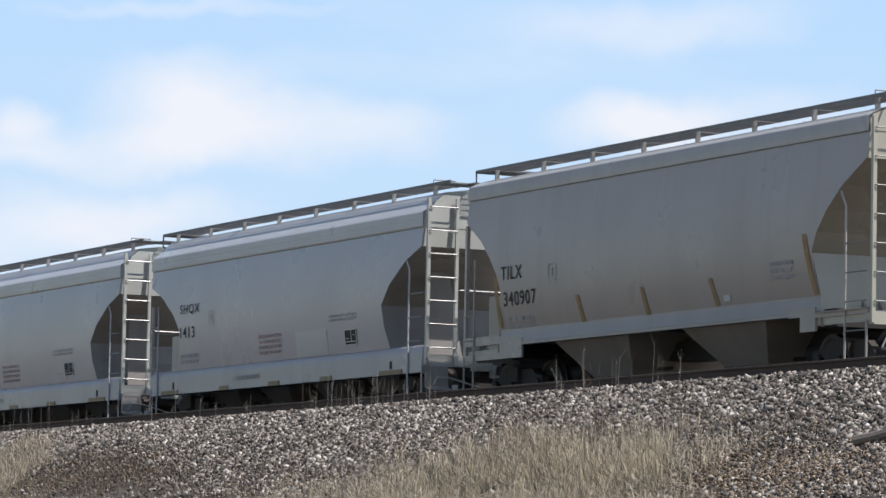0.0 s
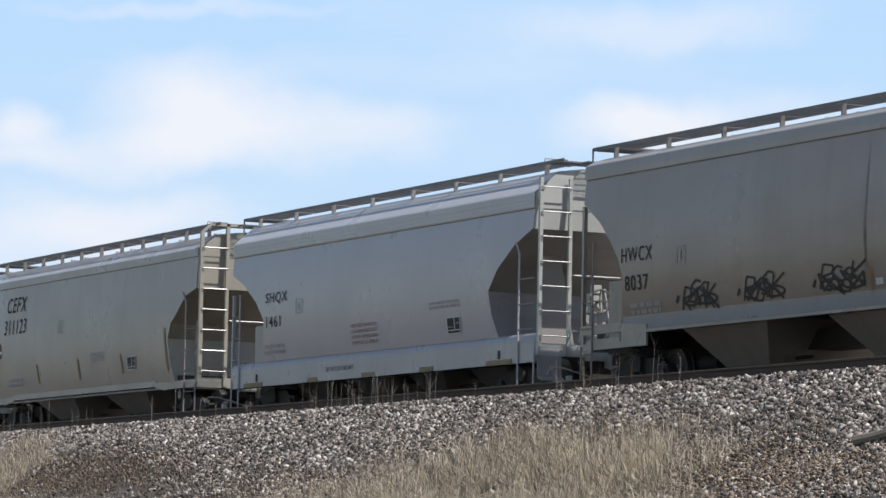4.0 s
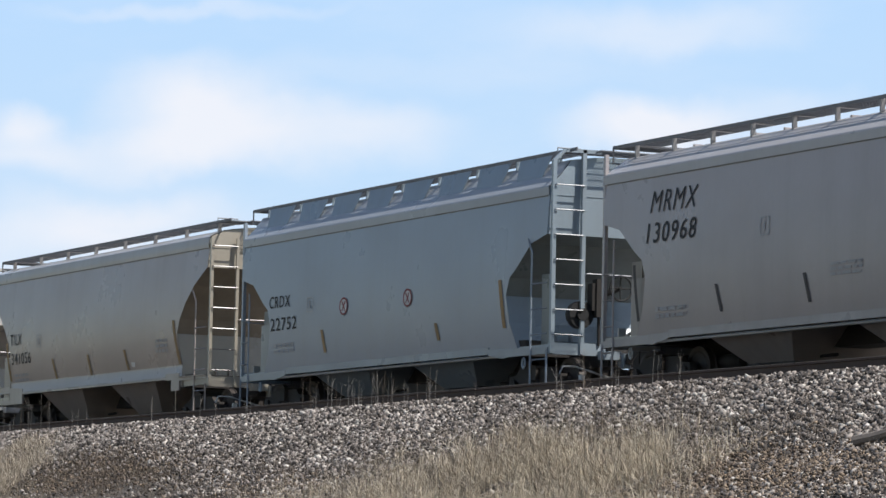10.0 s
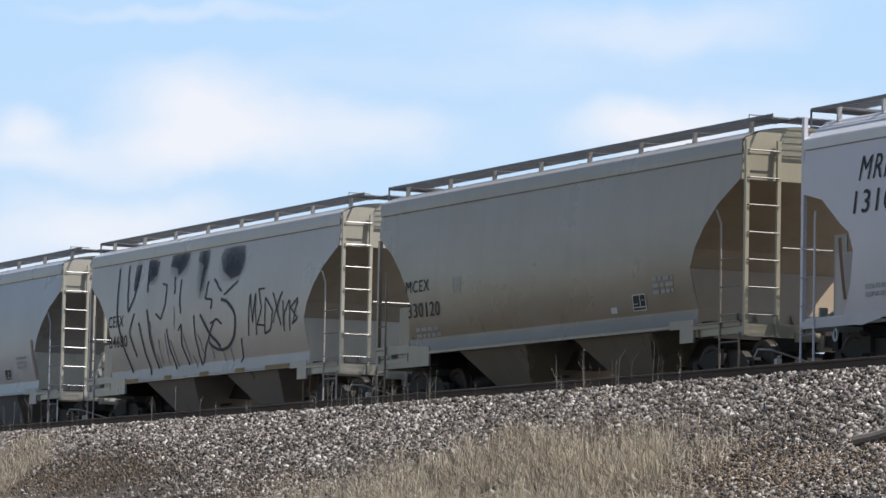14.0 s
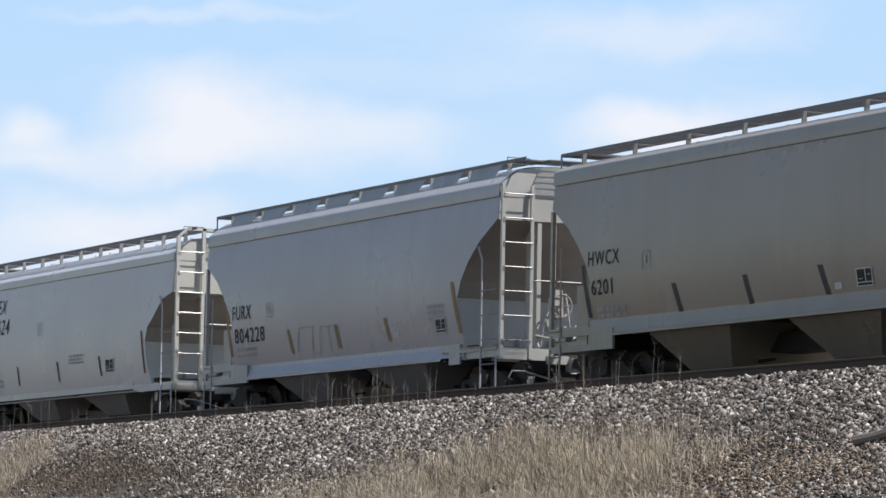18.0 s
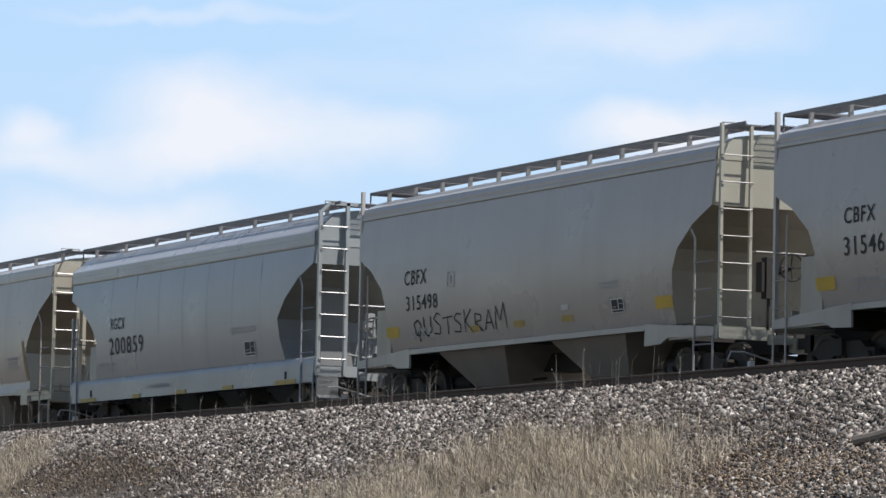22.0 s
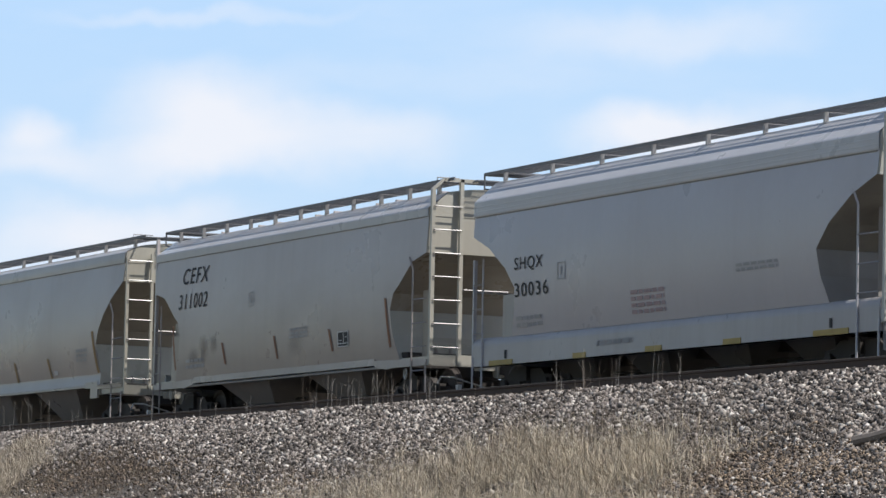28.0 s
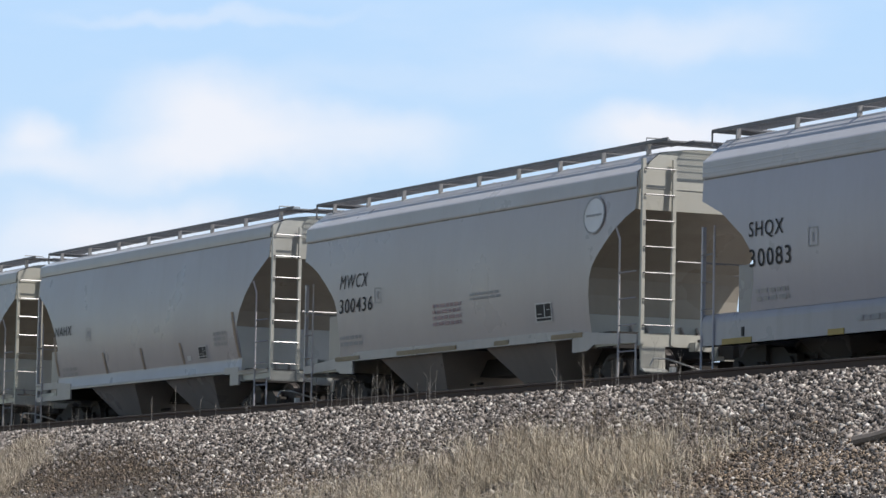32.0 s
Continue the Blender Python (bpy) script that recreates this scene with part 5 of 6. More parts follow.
PATCH_HIGH = [(-5.8, -4.6), (-2.75, 0.0), (1.7, 2.3), (4.1, 5.35)]


def dress_lowsill(car, k, seed, red=True, plate=True):
    common_marks(car, k, seed, bx=-3.75 if seed != 120 else None)
    if red:
        decal(car, k, "red_stencil", bars(-0.92, 1.86, 1.25, 0.07, 4, seed + 1), M_RED, "faded red stencilled notice")
    decal(car, k, "stencil", bars(2.9, 2.12, 1.4, 0.05, 2, seed + 2), M_FADED, "small faded stencilled data")
    if plate:
        data_plate(car, k, 3.65, 1.50)
    if seed != 106:
        sill_patches(car, k, PATCH_LOW, 0.80, 0.90, M_OCHRE if seed < 105 else M_SUNYELLOW)
    if seed != 106:
        part("sill_stencil", Geo().add([(x, -1.556, z) for q in bars(-2.3, 1.0, 1.4, 0.09, 1, seed + 3) for x, z in q], [(4 * i, 4 * i + 1, 4 * i + 2, 4 * i + 3) for i in range(len(bars(-2.3, 1.0, 1.4, 0.09, 1, seed + 3)))]), M_FADED, car)
    for x in (-6.0, 5.95):
        part("jacking_slot", Geo().box(x - 0.04, x + 0.04, -1.556, -1.544, 0.92, 1.08), M_BLACK, car)


def dress_angled(car, k, seed, mat):
    common_marks(car, k, seed, -5.4, 1.5, -1.7, 2.6)
    stripes(car, k, STRIPES_ANGLED, mat, 0.1)
    data_plate(car, k, 3.15, 1.48, 0.55, 0.33)
    decal(car, k, "stencil", bars(0.6, 1.95, 1.0, 0.05, 3, seed + 2), M_FADED, "small faded stencilled data")


def dress_curved(car, k, seed, mat=None, plate=0.0):
    common_marks(car, k, seed)
    if mat:
        stripes(car, k, STRIPES_CURVED, mat)
    decal(car, k, "stencil", bars(4.4, 2.05, 0.75, 0.07, 3, seed + 2), M_FADED, "small faded stencilled data")
    if plate:
        data_plate(car, k, plate, 1.55, 0.5, 0.30)
    decal(car, k, "tag_plate", rect(2.75, 1.55, 2.98, 1.66), M_WHITE)


M_SIGNRED = plain("sign_red", (0.30, 0.06, 0.06), 0.6, 0, 0.2)
M_PALEORANGE = plain("pale_faded_orange_stripe", (0.41, 0.32, 0.24), 0.7, 0, 0.35)
M_REDORANGE = plain("faded_red_orange_stripe", (0.33, 0.175, 0.105), 0.7, 0, 0.35)
M_SUNYELLOW = plain("bright_yellow_reflector", (0.50, 0.36, 0.10), 0.5, 0, 0.25)
M_OCHRE = plain("faded_ochre_reflector", (0.36, 0.28, 0.17), 0.6, 0, 0.3)
GREY, PALE, TAN, BLUE = (0.50, 0.49, 0.46), (0.52, 0.55, 0.58), (0.44, 0.40, 0.30), (0.40, 0.45, 0.52)
WARM = (0.20, 0.15, 0.09)
W_HOPPER = "covered hopper car on the track"
# kind, paint, words, grime, mark, number, placing (x z h w, x z h w), slant
TRAIN = [
    ("curved", (0.47, 0.46, 0.43), "grey-beige weathered", 0.55, "TILX", "340907", (-5.73, 2.42, .26, .89, -5.64, 1.91, .28, 1.35), 0),
    ("lowsill", (0.50, 0.525, 0.555), "pale blue-grey low-silled", 0.2, "SHQX", "1413", (-5.49, 2.59, .25, 1.17, -5.49, 2.07, .25, .87), 0),
    ("lowsill", (0.495, 0.52, 0.55), "pale blue-grey low-silled", 0.2, "SHQX", "1345", (-5.3, 2.58, .26, 1.18, -5.28, 2.07, .27, .93), 0),
    ("curved", (0.40, 0.38, 0.34), "dull grey-brown, spray-painted", 0.6, "HWCX", "8037", (-5.79, 2.44, .27, 1.15, -5.68, 1.92, .28, .87), 0),
    ("lowsill", (0.495, 0.52, 0.55), "pale blue-grey low-silled", 0.15, "SHQX", "1461", (-5.41, 2.57, .26, 1.18, -5.38, 2.07, .24, .78), 0),
    ("angled", (0.41, 0.40, 0.38), "dirty grey straight-sided", 0.6, "CEFX", "311123", (-5.61, 3.28, .39, 1.52, -5.72, 2.72, .38, 1.68), 0.2),
    ("lowsill", (0.55, 0.56, 0.58), "pale grey blue-graffitied", 0.2, "MRMX", "130350", (-5.51, 2.58, .26, 1.33, -5.48, 2.09, .28, 1.47), 0),
    ("curved", (0.45, 0.412, 0.335), "tan rust-streaked", 0.5, "CEFX", "84646", (-5.91, 2.54, .26, 1.0, -5.8, 2.04, .27, 1.22), 0),
    ("angled", (0.44, 0.43, 0.42), "dull grey straight-sided", 0.45, "MRMX", "130968", (-5.63, 3.28, .39, 1.74, -5.72, 2.73, .37, 1.83), 0.25),
    ("latticed_angled", (0.31, 0.385, 0.44), "blue-green", 0.35, "CRDX", "22752", (-5.79, 2.48, .26, 1.13, -5.7, 1.98, .28, 1.4), 0),
    ("curved", (0.46, 0.43, 0.39), "grey-beige weathered", 0.5, "TILX", "341056", (-5.73, 2.43, .28, .85, -5.65, 1.93, .29, 1.43), 0),
    ("angled", (0.64, 0.65, 0.69), "clean near-white straight-sided", 0.1, "MRMX", "131040", (-5.63, 3.28, .4, 1.61, -5.76, 2.74, .38, 1.91), 0.25),
    ("curved", (0.40, 0.372, 0.31), "tan weathered", 0.5, "MCEX", "330120", (-5.92, 2.41, .24, 1.08, -5.85, 1.9, .29, 1.47), 0),
    ("curved", (0.50, 0.485, 0.455), "grey spray-painted", 0.4, "CEFX", "84680", (-5.94, 2.53, .28, 1.0, -5.9, 2.04, .28, 1.2), 0),
    ("curved", (0.39, 0.43, 0.49), "slate-blue", 0.3, "NAHX", "328314", (-5.91, 2.44, .32, 1.08, -5.79, 1.94, .29, 1.22), 0),
    ("curved", (0.41, 0.388, 0.325), "olive-tan weathered", 0.45, "HWCX", "6201", (-5.8, 2.46, .27, 1.19, -5.7, 1.92, .28, .81), 0),
    ("latticed", (0.47, 0.48, 0.51), "pale grey high-roofed", 0.35, "FURX", "804228", (-5.69, 2.32, .31, 1.05, -5.6, 1.8, .33, 1.68), 0),
    ("angled", (0.60, 0.61, 0.63), "light grey straight-sided", 0.15, "MCEX", "330624", (-5.69, 3.29, .36, 1.55, -5.86, 2.74, .4, 2.0), 0.25),
    ("posted", (0.46, 0.46, 0.43), "grey", 0.45, "CBFX", "315465", (-5.07, 2.59, .27, .95, -5.09, 2.07, .31, 1.48), 0),
    ("posted", (0.46, 0.46, 0.43), "grey black-scrawled", 0.45, "CBFX", "315498", (-5.08, 2.57, .3, 1.02, -5.01, 2.05, .3, 1.45), 0),
    ("lowsill_braced", (0.375, 0.425, 0.46), "dented blue-grey", 0.35, "RGCX", "200859", (-4.56, 2.48, .28, .92, -4.67, 1.88, .41, 2.22), 0),
    ("curved", (0.47, 0.45, 0.41), "grey-beige weathered", 0.5, "TILX", "340970", (-5.81, 2.43, .28, .86, -5.75, 1.95, .28, 1.41), 0),
    ("shouldered", (0.50, 0.51, 0.51), "light grey round-shouldered", 0.25, "MCEX", "330397", (-5.48, 2.65, .28, 1.23, -5.48, 2.13, .31, 1.62), 0.2),
    ("lowsill", (0.49, 0.51, 0.53), "pale grey low-silled", 0.25, "SHQX", "30119", (-5.48, 2.57, .27, 1.17, -5.47, 2.08, .28, 1.08), 0),
    ("lowsill", (0.50, 0.52, 0.53), "pale grey low-silled", 0.25, "SHQX", "30036", (-5.53, 2.54, .28, 1.18, -5.53, 2.06, .27, 1.4), 0),
    ("angled", (0.47, 0.46, 0.44), "grey straight-sided", 0.4, "CEFX", "311002", (-5.71, 3.31, .37, 1.62, -5.85, 2.74, .35, 1.76), 0.22),
    ("curved", (0.46, 0.45, 0.42), "grey-beige weathered", 0.5, "TILX", "340956", (-5.83, 2.42, .29, .84, -5.71, 1.94, .29, 1.4), 0),
    ("lowsill", (0.49, 0.51, 0.54), "pale grey low-silled", 0.25, "SHQX", "30083", (-5.7, 2.54, .31, 1.15, -5.69, 2.07, .31, 1.37), 0),
    ("shouldered", (0.49, 0.49, 0.48), "light grey round-shouldered", 0.25, "MWCX", "300436", (-5.49, 2.68, .29, 1.42, -5.52, 2.17, .3, 1.68), 0.2),
    ("curved", (0.44, 0.45, 0.46), "blue-grey", 0.35, "NAHX", "", (-5.91, 2.5, .23, 1.14, 0, 0, 0, 0), 0),
    ("curved", (0.46, 0.46, 0.44), "light grey", 0.35, "", "", (0, 0, 0, 0, 0, 0, 0, 0), 0),
]
# where each car's corner post stands at the start, along the line
POSTS = [-53.8, -70.6, -87.54, -104.53, -121.33, -138.36, -155.25, -172.26, -189.22, -206.3, -223.24, -240.13, -257.04, -273.91, -290.92, -307.9, -325.03, -341.92,
         -358.92, -375.84, -393.02, -409.47, -426.47, -443.32, -460.2, -477.2, -494.17, -511.1, -528.35, -545.26, -561.92]

# cars whose hand brake faces forward
BRAKE_LEADS = {4, 9, 14, 15, 16, 19, 20, 21, 22, 23, 24, 27}

for i, (kind, col, words, grime, mark, number, row, lean) in enumerate(TRAIN):
    end_tint = (0.50, 0.445, 0.33) if number == "84646" else ((0.46, 0.44, 0.38) if number == "328314" else ((0.36, 0.39, 0.40) if number == "200859" else None))
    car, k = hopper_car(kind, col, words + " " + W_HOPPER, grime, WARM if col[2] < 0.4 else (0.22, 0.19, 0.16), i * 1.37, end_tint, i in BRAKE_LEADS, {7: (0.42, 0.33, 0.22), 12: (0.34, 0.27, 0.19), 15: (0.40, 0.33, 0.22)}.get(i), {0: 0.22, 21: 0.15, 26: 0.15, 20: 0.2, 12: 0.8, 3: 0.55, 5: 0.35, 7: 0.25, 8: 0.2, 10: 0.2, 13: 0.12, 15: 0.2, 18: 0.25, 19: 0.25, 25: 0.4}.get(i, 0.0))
    mark_car(car, k, mark, number, row, lean, M_BLACK)
    if number == "200859":
        seams(car, k, (-4.6, -3.0, -1.5, 0.0, 1.5, 3.0, 4.6), tuple(v * 0.85 for v in col), i, 0.07)
    elif number == "8037":
        seams(car, k, (-2.45, 2.45), col, i)
    if "lowsill" in kind:
        dress_lowsill(car, k, 100 + i, plate=number not in ("30119", "30036", "30083"), red=number != "200859")
    elif "angled" in kind:
        if number == "22752":
            common_marks(car, k, 100 + i)
            stripes(car, k, [(5.5, 2.44, 5.68, 1.5), (-2.96, 1.89, -2.8, 1.4), (2.62, 1.75, 2.75, 1.4)], M_ORANGE)
            for x in (-1.82, 1.33):
                ring = [(x + 0.19 * math.cos(6.28319 * a / 16), 2.33 + 0.17 * math.sin(6.28319 * a / 16)) for a in range(17)]
                decal(car, k, "warning_disc", [ring[:16]], M_WHITE, "white round warning sign")
                decal(car, k, "disc_ring", brush(ring, 0.04) + brush([(x - 0.08, 2.43), (x + 0.08, 2.23)], 0.035) + brush([(x + 0.08, 2.43), (x - 0.08, 2.23)], 0.035), M_SIGNRED, "dark red ring", 0.016)
        else:
            dress_angled(car, k, 100 + i, M_RUSTSTRIPE if col[0] > 0.55 else {"130968": M_DARKSTRIPE, "311002": M_REDORANGE}.get(number, M_ORANGE))
    elif kind == "shouldered":
        common_marks(car, k, 100 + i)
        decal(car, k, "red_stencil", bars(-1.0, 2.05, 1.3, 0.07, 4, i), M_RED, "faded red stencilled notice")
        decal(car, k, "stencil", bars(0.7, 2.2, 1.3, 0.05, 2, i + 50), M_FADED)
        data_plate(car, k, 3.48, 1.54, 0.68, 0.36)
        sill_patches(car, k, PATCH_HIGH, 1.18, 1.27, M_OCHRE)
        if number == "300436":
            disc = [(5.85 + 0.40 * math.cos(6.28319 * a / 24), 3.40 + 0.33 * math.sin(6.28319 * a / 24)) for a in range(25)]
            decal(car, k, "round_emblem", [disc[:24]], M_EMBLEM, "white round emblem", 0.02)
            decal(car, k, "emblem_ring", brush(disc, 0.035) + rect(5.55, 3.38, 6.15, 3.42), M_FADED, "grey ring and bar", 0.026)
    elif kind == "posted":
        common_marks(car, k, 100 + i, -4.95, 1.62, -3.1, 2.42)
        for x0, x1 in ((-6.05, -5.45), (5.35, 5.98)):
            decal(car, k, "reflector_patch", rect(x0, 1.55, x1, 1.77), M_YELLOW, "yellow reflector square")
        for x in (-2.2, -0.3, 1.7):
            decal(car, k, "reflector_patch", rect(x, 1.5, x + 0.45, 1.62), M_SUNYELLOW, "faded orange reflector")
        decal(car, k, "tag_plate", rect(1.72, 1.72, 2.0, 1.82), M_WHITE)
        data_plate(car, k, 3.68, 1.56, 0.5, 0.26)
        decal(car, k, "stencil", bars(3.3, 2.1, 0.7, 0.05, 2, i), M_FADED)
    elif number != "84680":
        dress_curved(car, k, 100 + i, {"TILX": M_ORANGE, "NAHX": M_PALEORANGE, "HWCX": M_DARKSTRIPE, "FURX": M_ORANGE}.get(mark) if number != "8037" else None, plate={"HWCX": 3.45, "NAHX": 3.45, "FURX": 4.7, "CEFX": 3.6, "MCEX": 3.6}.get(mark, 0.0))
    if number in ("84646", "84680"):
        sill_patches(car, k, [(-4.9, -4.1), (-2.4, -2.0), (-0.2, 0.3), (1.9, 2.4), (3.6, 4.9)], 1.17, 1.26, M_ORANGE)


# ---- spray paint on single cars ----


def scrawl(x, z, w, h, seed, loops=5):
    """Tangled tag strokes in a box."""
    r = random.Random(seed)
    out = []
    for i in range(loops):
        cx = x + w * (i + 0.5) / loops
        pts = [(cx + r.uniform(-0.6, 0.6) * w / loops, z + h * t + r.uniform(-0.06, 0.06)) for t in (0.0, 0.9, 0.3, 1.0, 0.15)]
        out += brush(pts, 0.05)
        a0 = r.uniform(0, 6.28)
        out += brush([(cx + 0.55 * w / loops * math.cos(a0 + a * 0.7), z + h * 0.45 + 0.3 * h * math.sin(a0 + a * 0.7)) for a in range(8)], 0.045)
    return out


def streak(car, k, x, z0, z1, w, color, strength, label):
    """A soft vertical run of rust or dirt down the side."""
    z, h = 0.5 * (z0 + z1), 0.5 * abs(z1 - z0)
    decal(car, k, "rust_streak", fill([(x - w, z - h), (x + w, z - h), (x + w, z + h), (x - w, z + h)], 0.06), mist(color, x, z, w, h, strength), label, 0.006)


RUST, DIRT = (0.42, 0.20, 0.06), (0.12, 0.09, 0.065)
for x, z0, z1, w, color, strength in ((2.55, 4.05, 2.3, 0.05, DIRT, 0.45), (2.52, 3.0, 1.5, 0.07, DIRT, 0.5), (2.62, 2.0, 1.35, 0.13, RUST, 0.5), (5.74, 2.85, 1.4, 0.15, RUST, 0.8), (5.5, 3.7, 2.4, 0.06, DIRT, 0.4), (4.1, 2.4, 1.5, 0.07, RUST, 0.3)):
    streak(CARS[3], KINDS["curved"], x, z0, z1, w, color, strength, "rusty run down the side")
for x, z0, z1, w, strength in ((-4.3, 2.15, 1.4, 0.35, 0.35), (-3.7, 2.1, 1.6, 0.3, 0.3), (-4.9, 1.9, 1.3, 0.4, 0.25), (0.9, 2.0, 1.35, 0.5, 0.2)):
    streak(CARS[25], KINDS["angled"], x, z0, z1, w, (0.17, 0.12, 0.09), strength, "faint brown smudge")
car, k = CARS[16], KINDS["latticed"]
decal(car, k, "graffiti_tag", brush([(-2.2, 1.5), (-2.0, 1.98), (-1.3, 1.98), (-1.4, 1.5)], 0.03) + brush([(-1.0, 1.4), (-0.9, 1.95), (0.0, 1.95), (0.1, 1.45)], 0.02) + brush([(-0.5, 1.95), (-0.45, 1.45)], 0.02), M_FADED, "thin dark sprayed outline")
car, k = CARS[1], KINDS["lowsill"]
decal(car, k, "repaint_patch", fill([(1.1, 1.36), (2.75, 1.36), (2.75, 1.92), (1.1, 1.92)], 0.055), paint((0.60, 0.62, 0.64), 0.1, (0.3, 0.3, 0.3), 3.0), "lighter repainted rectangle", 0.007)
car, k = CARS[19], KINDS["posted"]
STROKES = {"Q": ((.2, .3, .1, .8, .5, 1, .8, .7, .6, .1, .25, .15, .2, .4), (.35, .5, .6, -.25)), "U": ((.1, 1, .1, .2, .4, 0, .75, .2, .8, 1),), "S": ((.8, .9, .45, 1, .1, .75, .7, .4, .6, .05, .05, .1),), "T": ((0, .95, .95, 1), (.5, 1, .4, 0)),
           "K": ((.15, 1, .1, 0), (.8, 1, .15, .5, .85, -.05)), "R": ((.1, 0, .15, 1, .7, .9, .7, .6, .15, .5, .8, -.05)), "A": ((0, 0, .45, 1, .8, 0), (.15, .35, .7, .35)), "M": ((0, 0, .15, 1, .5, .35, .9, 1.1, 1.05, 0),)}
STROKES["R"] = (STROKES["R"],)
scr = []
for i, ch in enumerate("QUSTSKRAM"):
    for line in STROKES.get(ch, ()):
        scr += brush([(-4.75 + 0.46 * i + 0.46 * line[j], 1.51 + (0.34 + 0.05 * (i % 3)) * line[j + 1]) for j in range(0, len(line), 2)], 0.042 if i < 2 else 0.028)
decal(car, k, "graffiti_tag", scr, M_SPRAY, "black hand-sprayed scrawl")
car, k = CARS[3], KINDS["curved"]
for n, (x, w) in enumerate(((-3.7, 1.3), (-1.55, 1.45), (0.95, 1.5), (4.0, 1.5))):
    tag = []
    for i, ch in enumerate("RSSK"):
        for line in STROKES[ch]:
            tag += brush([(x + 0.21 * w * i + 0.40 * w * line[j] * (0.8 + 0.1 * ((i + n) % 3)) + 0.14 * line[j + 1], 1.48 + 0.05 * ((i * 2 + n) % 3) + 0.40 * line[j + 1]) for j in range(0, len(line), 2)], 0.038)
    tag += brush([(x - 0.15, 1.62), (x - 0.05, 1.74)], 0.06) + scrawl(x + 0.1, 1.50, 0.9 * w, 0.30, 20 + n, 2)
    decal(car, k, "graffiti_tag", tag, M_SPRAY, "black spray-painted tag")

car, k = CARS[13], KINDS["curved"]
RUN_LINES = [[(-5.5, 3.95), (-5.45, 3.3), (-5.37, 2.76), (-5.17, 2.39), (-4.85, 1.9), (-4.46, 1.41)], [(-4.86, 3.99), (-4.77, 3.25), (-4.66, 2.86), (-4.34, 3.18), (-4.27, 3.38)], [(-4.09, 3.96), (-4.27, 3.38)],
             [(-3.54, 4.02), (-3.49, 3.27)], [(-4.26, 2.8), (-4.55, 2.35), (-4.11, 1.77)], [(-3.95, 2.57), (-3.57, 1.83), (-3.27, 1.32)], [(-3.44, 2.86), (-3.22, 2.15), (-2.79, 1.44)]]
CROSS_LINES = [[(-2.55, 3.42), (-2.28, 3.37), (-2.27, 2.95), (-2.53, 2.59), (-2.88, 2.73)], [(-1.78, 3.53), (-1.74, 3.13)], [(-1.38, 3.45), (-1.39, 3.0), (-1.31, 2.65)], [(-2.17, 2.34), (-1.99, 1.85), (-1.66, 1.38)],
               [(-1.43, 2.27), (-1.26, 2.4), (-1.25, 1.92), (-0.9, 1.45)], [(-0.49, 2.57), (-0.42, 2.09), (-0.13, 1.41)], [(0.71, 2.35), (0.19, 1.83), (-0.07, 1.46)], [(0.31, 3.31), (0.16, 2.92), (0.59, 2.87), (0.54, 2.66)],
               [(0.63, 3.34), (1.12, 3.03)], [(2.06, 3.21), (1.28, 2.94)], [(0.5, 2.33), (0.87, 2.42), (1.19, 2.29)], [(2.29, 1.92), (2.28, 1.49), (2.15, 1.39)]]
FAINT_LINES = [[(-2.29, 2.26), (-2.09, 1.51)], [(-2.69, 2.12), (-2.52, 1.54)], [(-0.26, 2.13), (0.11, 1.62)], [(1.15, 1.72), (1.26, 1.44)], [(-2.85, 1.78), (-2.61, 1.43)], [(-1.14, 2.19), (-0.77, 1.5)],
               [(-1.73, 2.85), (-1.68, 2.31)], [(-3.23, 2.56), (-2.97, 1.79)], [(-1.94, 2.07), (-1.52, 1.43)], [(-0.63, 1.66), (-0.4, 1.37)], [(1.62, 1.74), (1.74, 1.42)], [(0.4, 2.04), (0.63, 1.53)]]


def wavering(pts, seed):
    """A hand-drawn line: more points, each a little off."""
    r = random.Random(seed)
    out = [pts[0]]
    for a, b in zip(pts, pts[1:]):
        out += [((a[0] * (3 - j) + b[0] * j) / 3 + r.uniform(-0.025, 0.025), (a[1] * (3 - j) + b[1] * j) / 3) for j in (1, 2)] + [b]
    return out


for n, pts in enumerate(RUN_LINES + CROSS_LINES):
    line = wavering(pts, n)
    decal(car, k, "paint_run", brush(line, 0.075 if n < 7 else 0.06), M_THINNAVY, "thin edge of sprayed line", 0.009)
    decal(car, k, "paint_run", brush(line, (0.05, 0.034, 0.042)[n % 3] if n < 7 else (0.03, 0.022, 0.036)[n % 3]), M_NAVY, "dark run of spray paint")
for n, pts in enumerate(FAINT_LINES):
    decal(car, k, "paint_run", brush(wavering(pts, 50 + n), 0.03), M_THINNAVY, "faint thin run of spray paint", 0.009)
CLOUD_SHAPES = [[(-2.16, 3.79), (-2.11, 4.06), (-0.97, 4.06), (-1.08, 3.87), (-1.41, 3.64), (-1.64, 3.55), (-1.64, 3.72)],
                [(-0.47, 4.05), (0.19, 4.03), (0.19, 3.76), (0.04, 3.44), (-0.17, 2.96), (-0.16, 3.35), (-0.08, 3.7), (-0.47, 3.82)],
                [(0.89, 3.81), (1.1, 4.0), (2.24, 4.0), (2.35, 3.63), (2.16, 3.35), (1.64, 3.28), (1.16, 3.46)], [(-3.52, 4.05), (-2.86, 3.98), (-2.97, 3.66), (-3.46, 3.47)], [(-4.42, 3.95), (-4.06, 3.95), (-4.16, 3.43), (-4.4, 3.34)]]
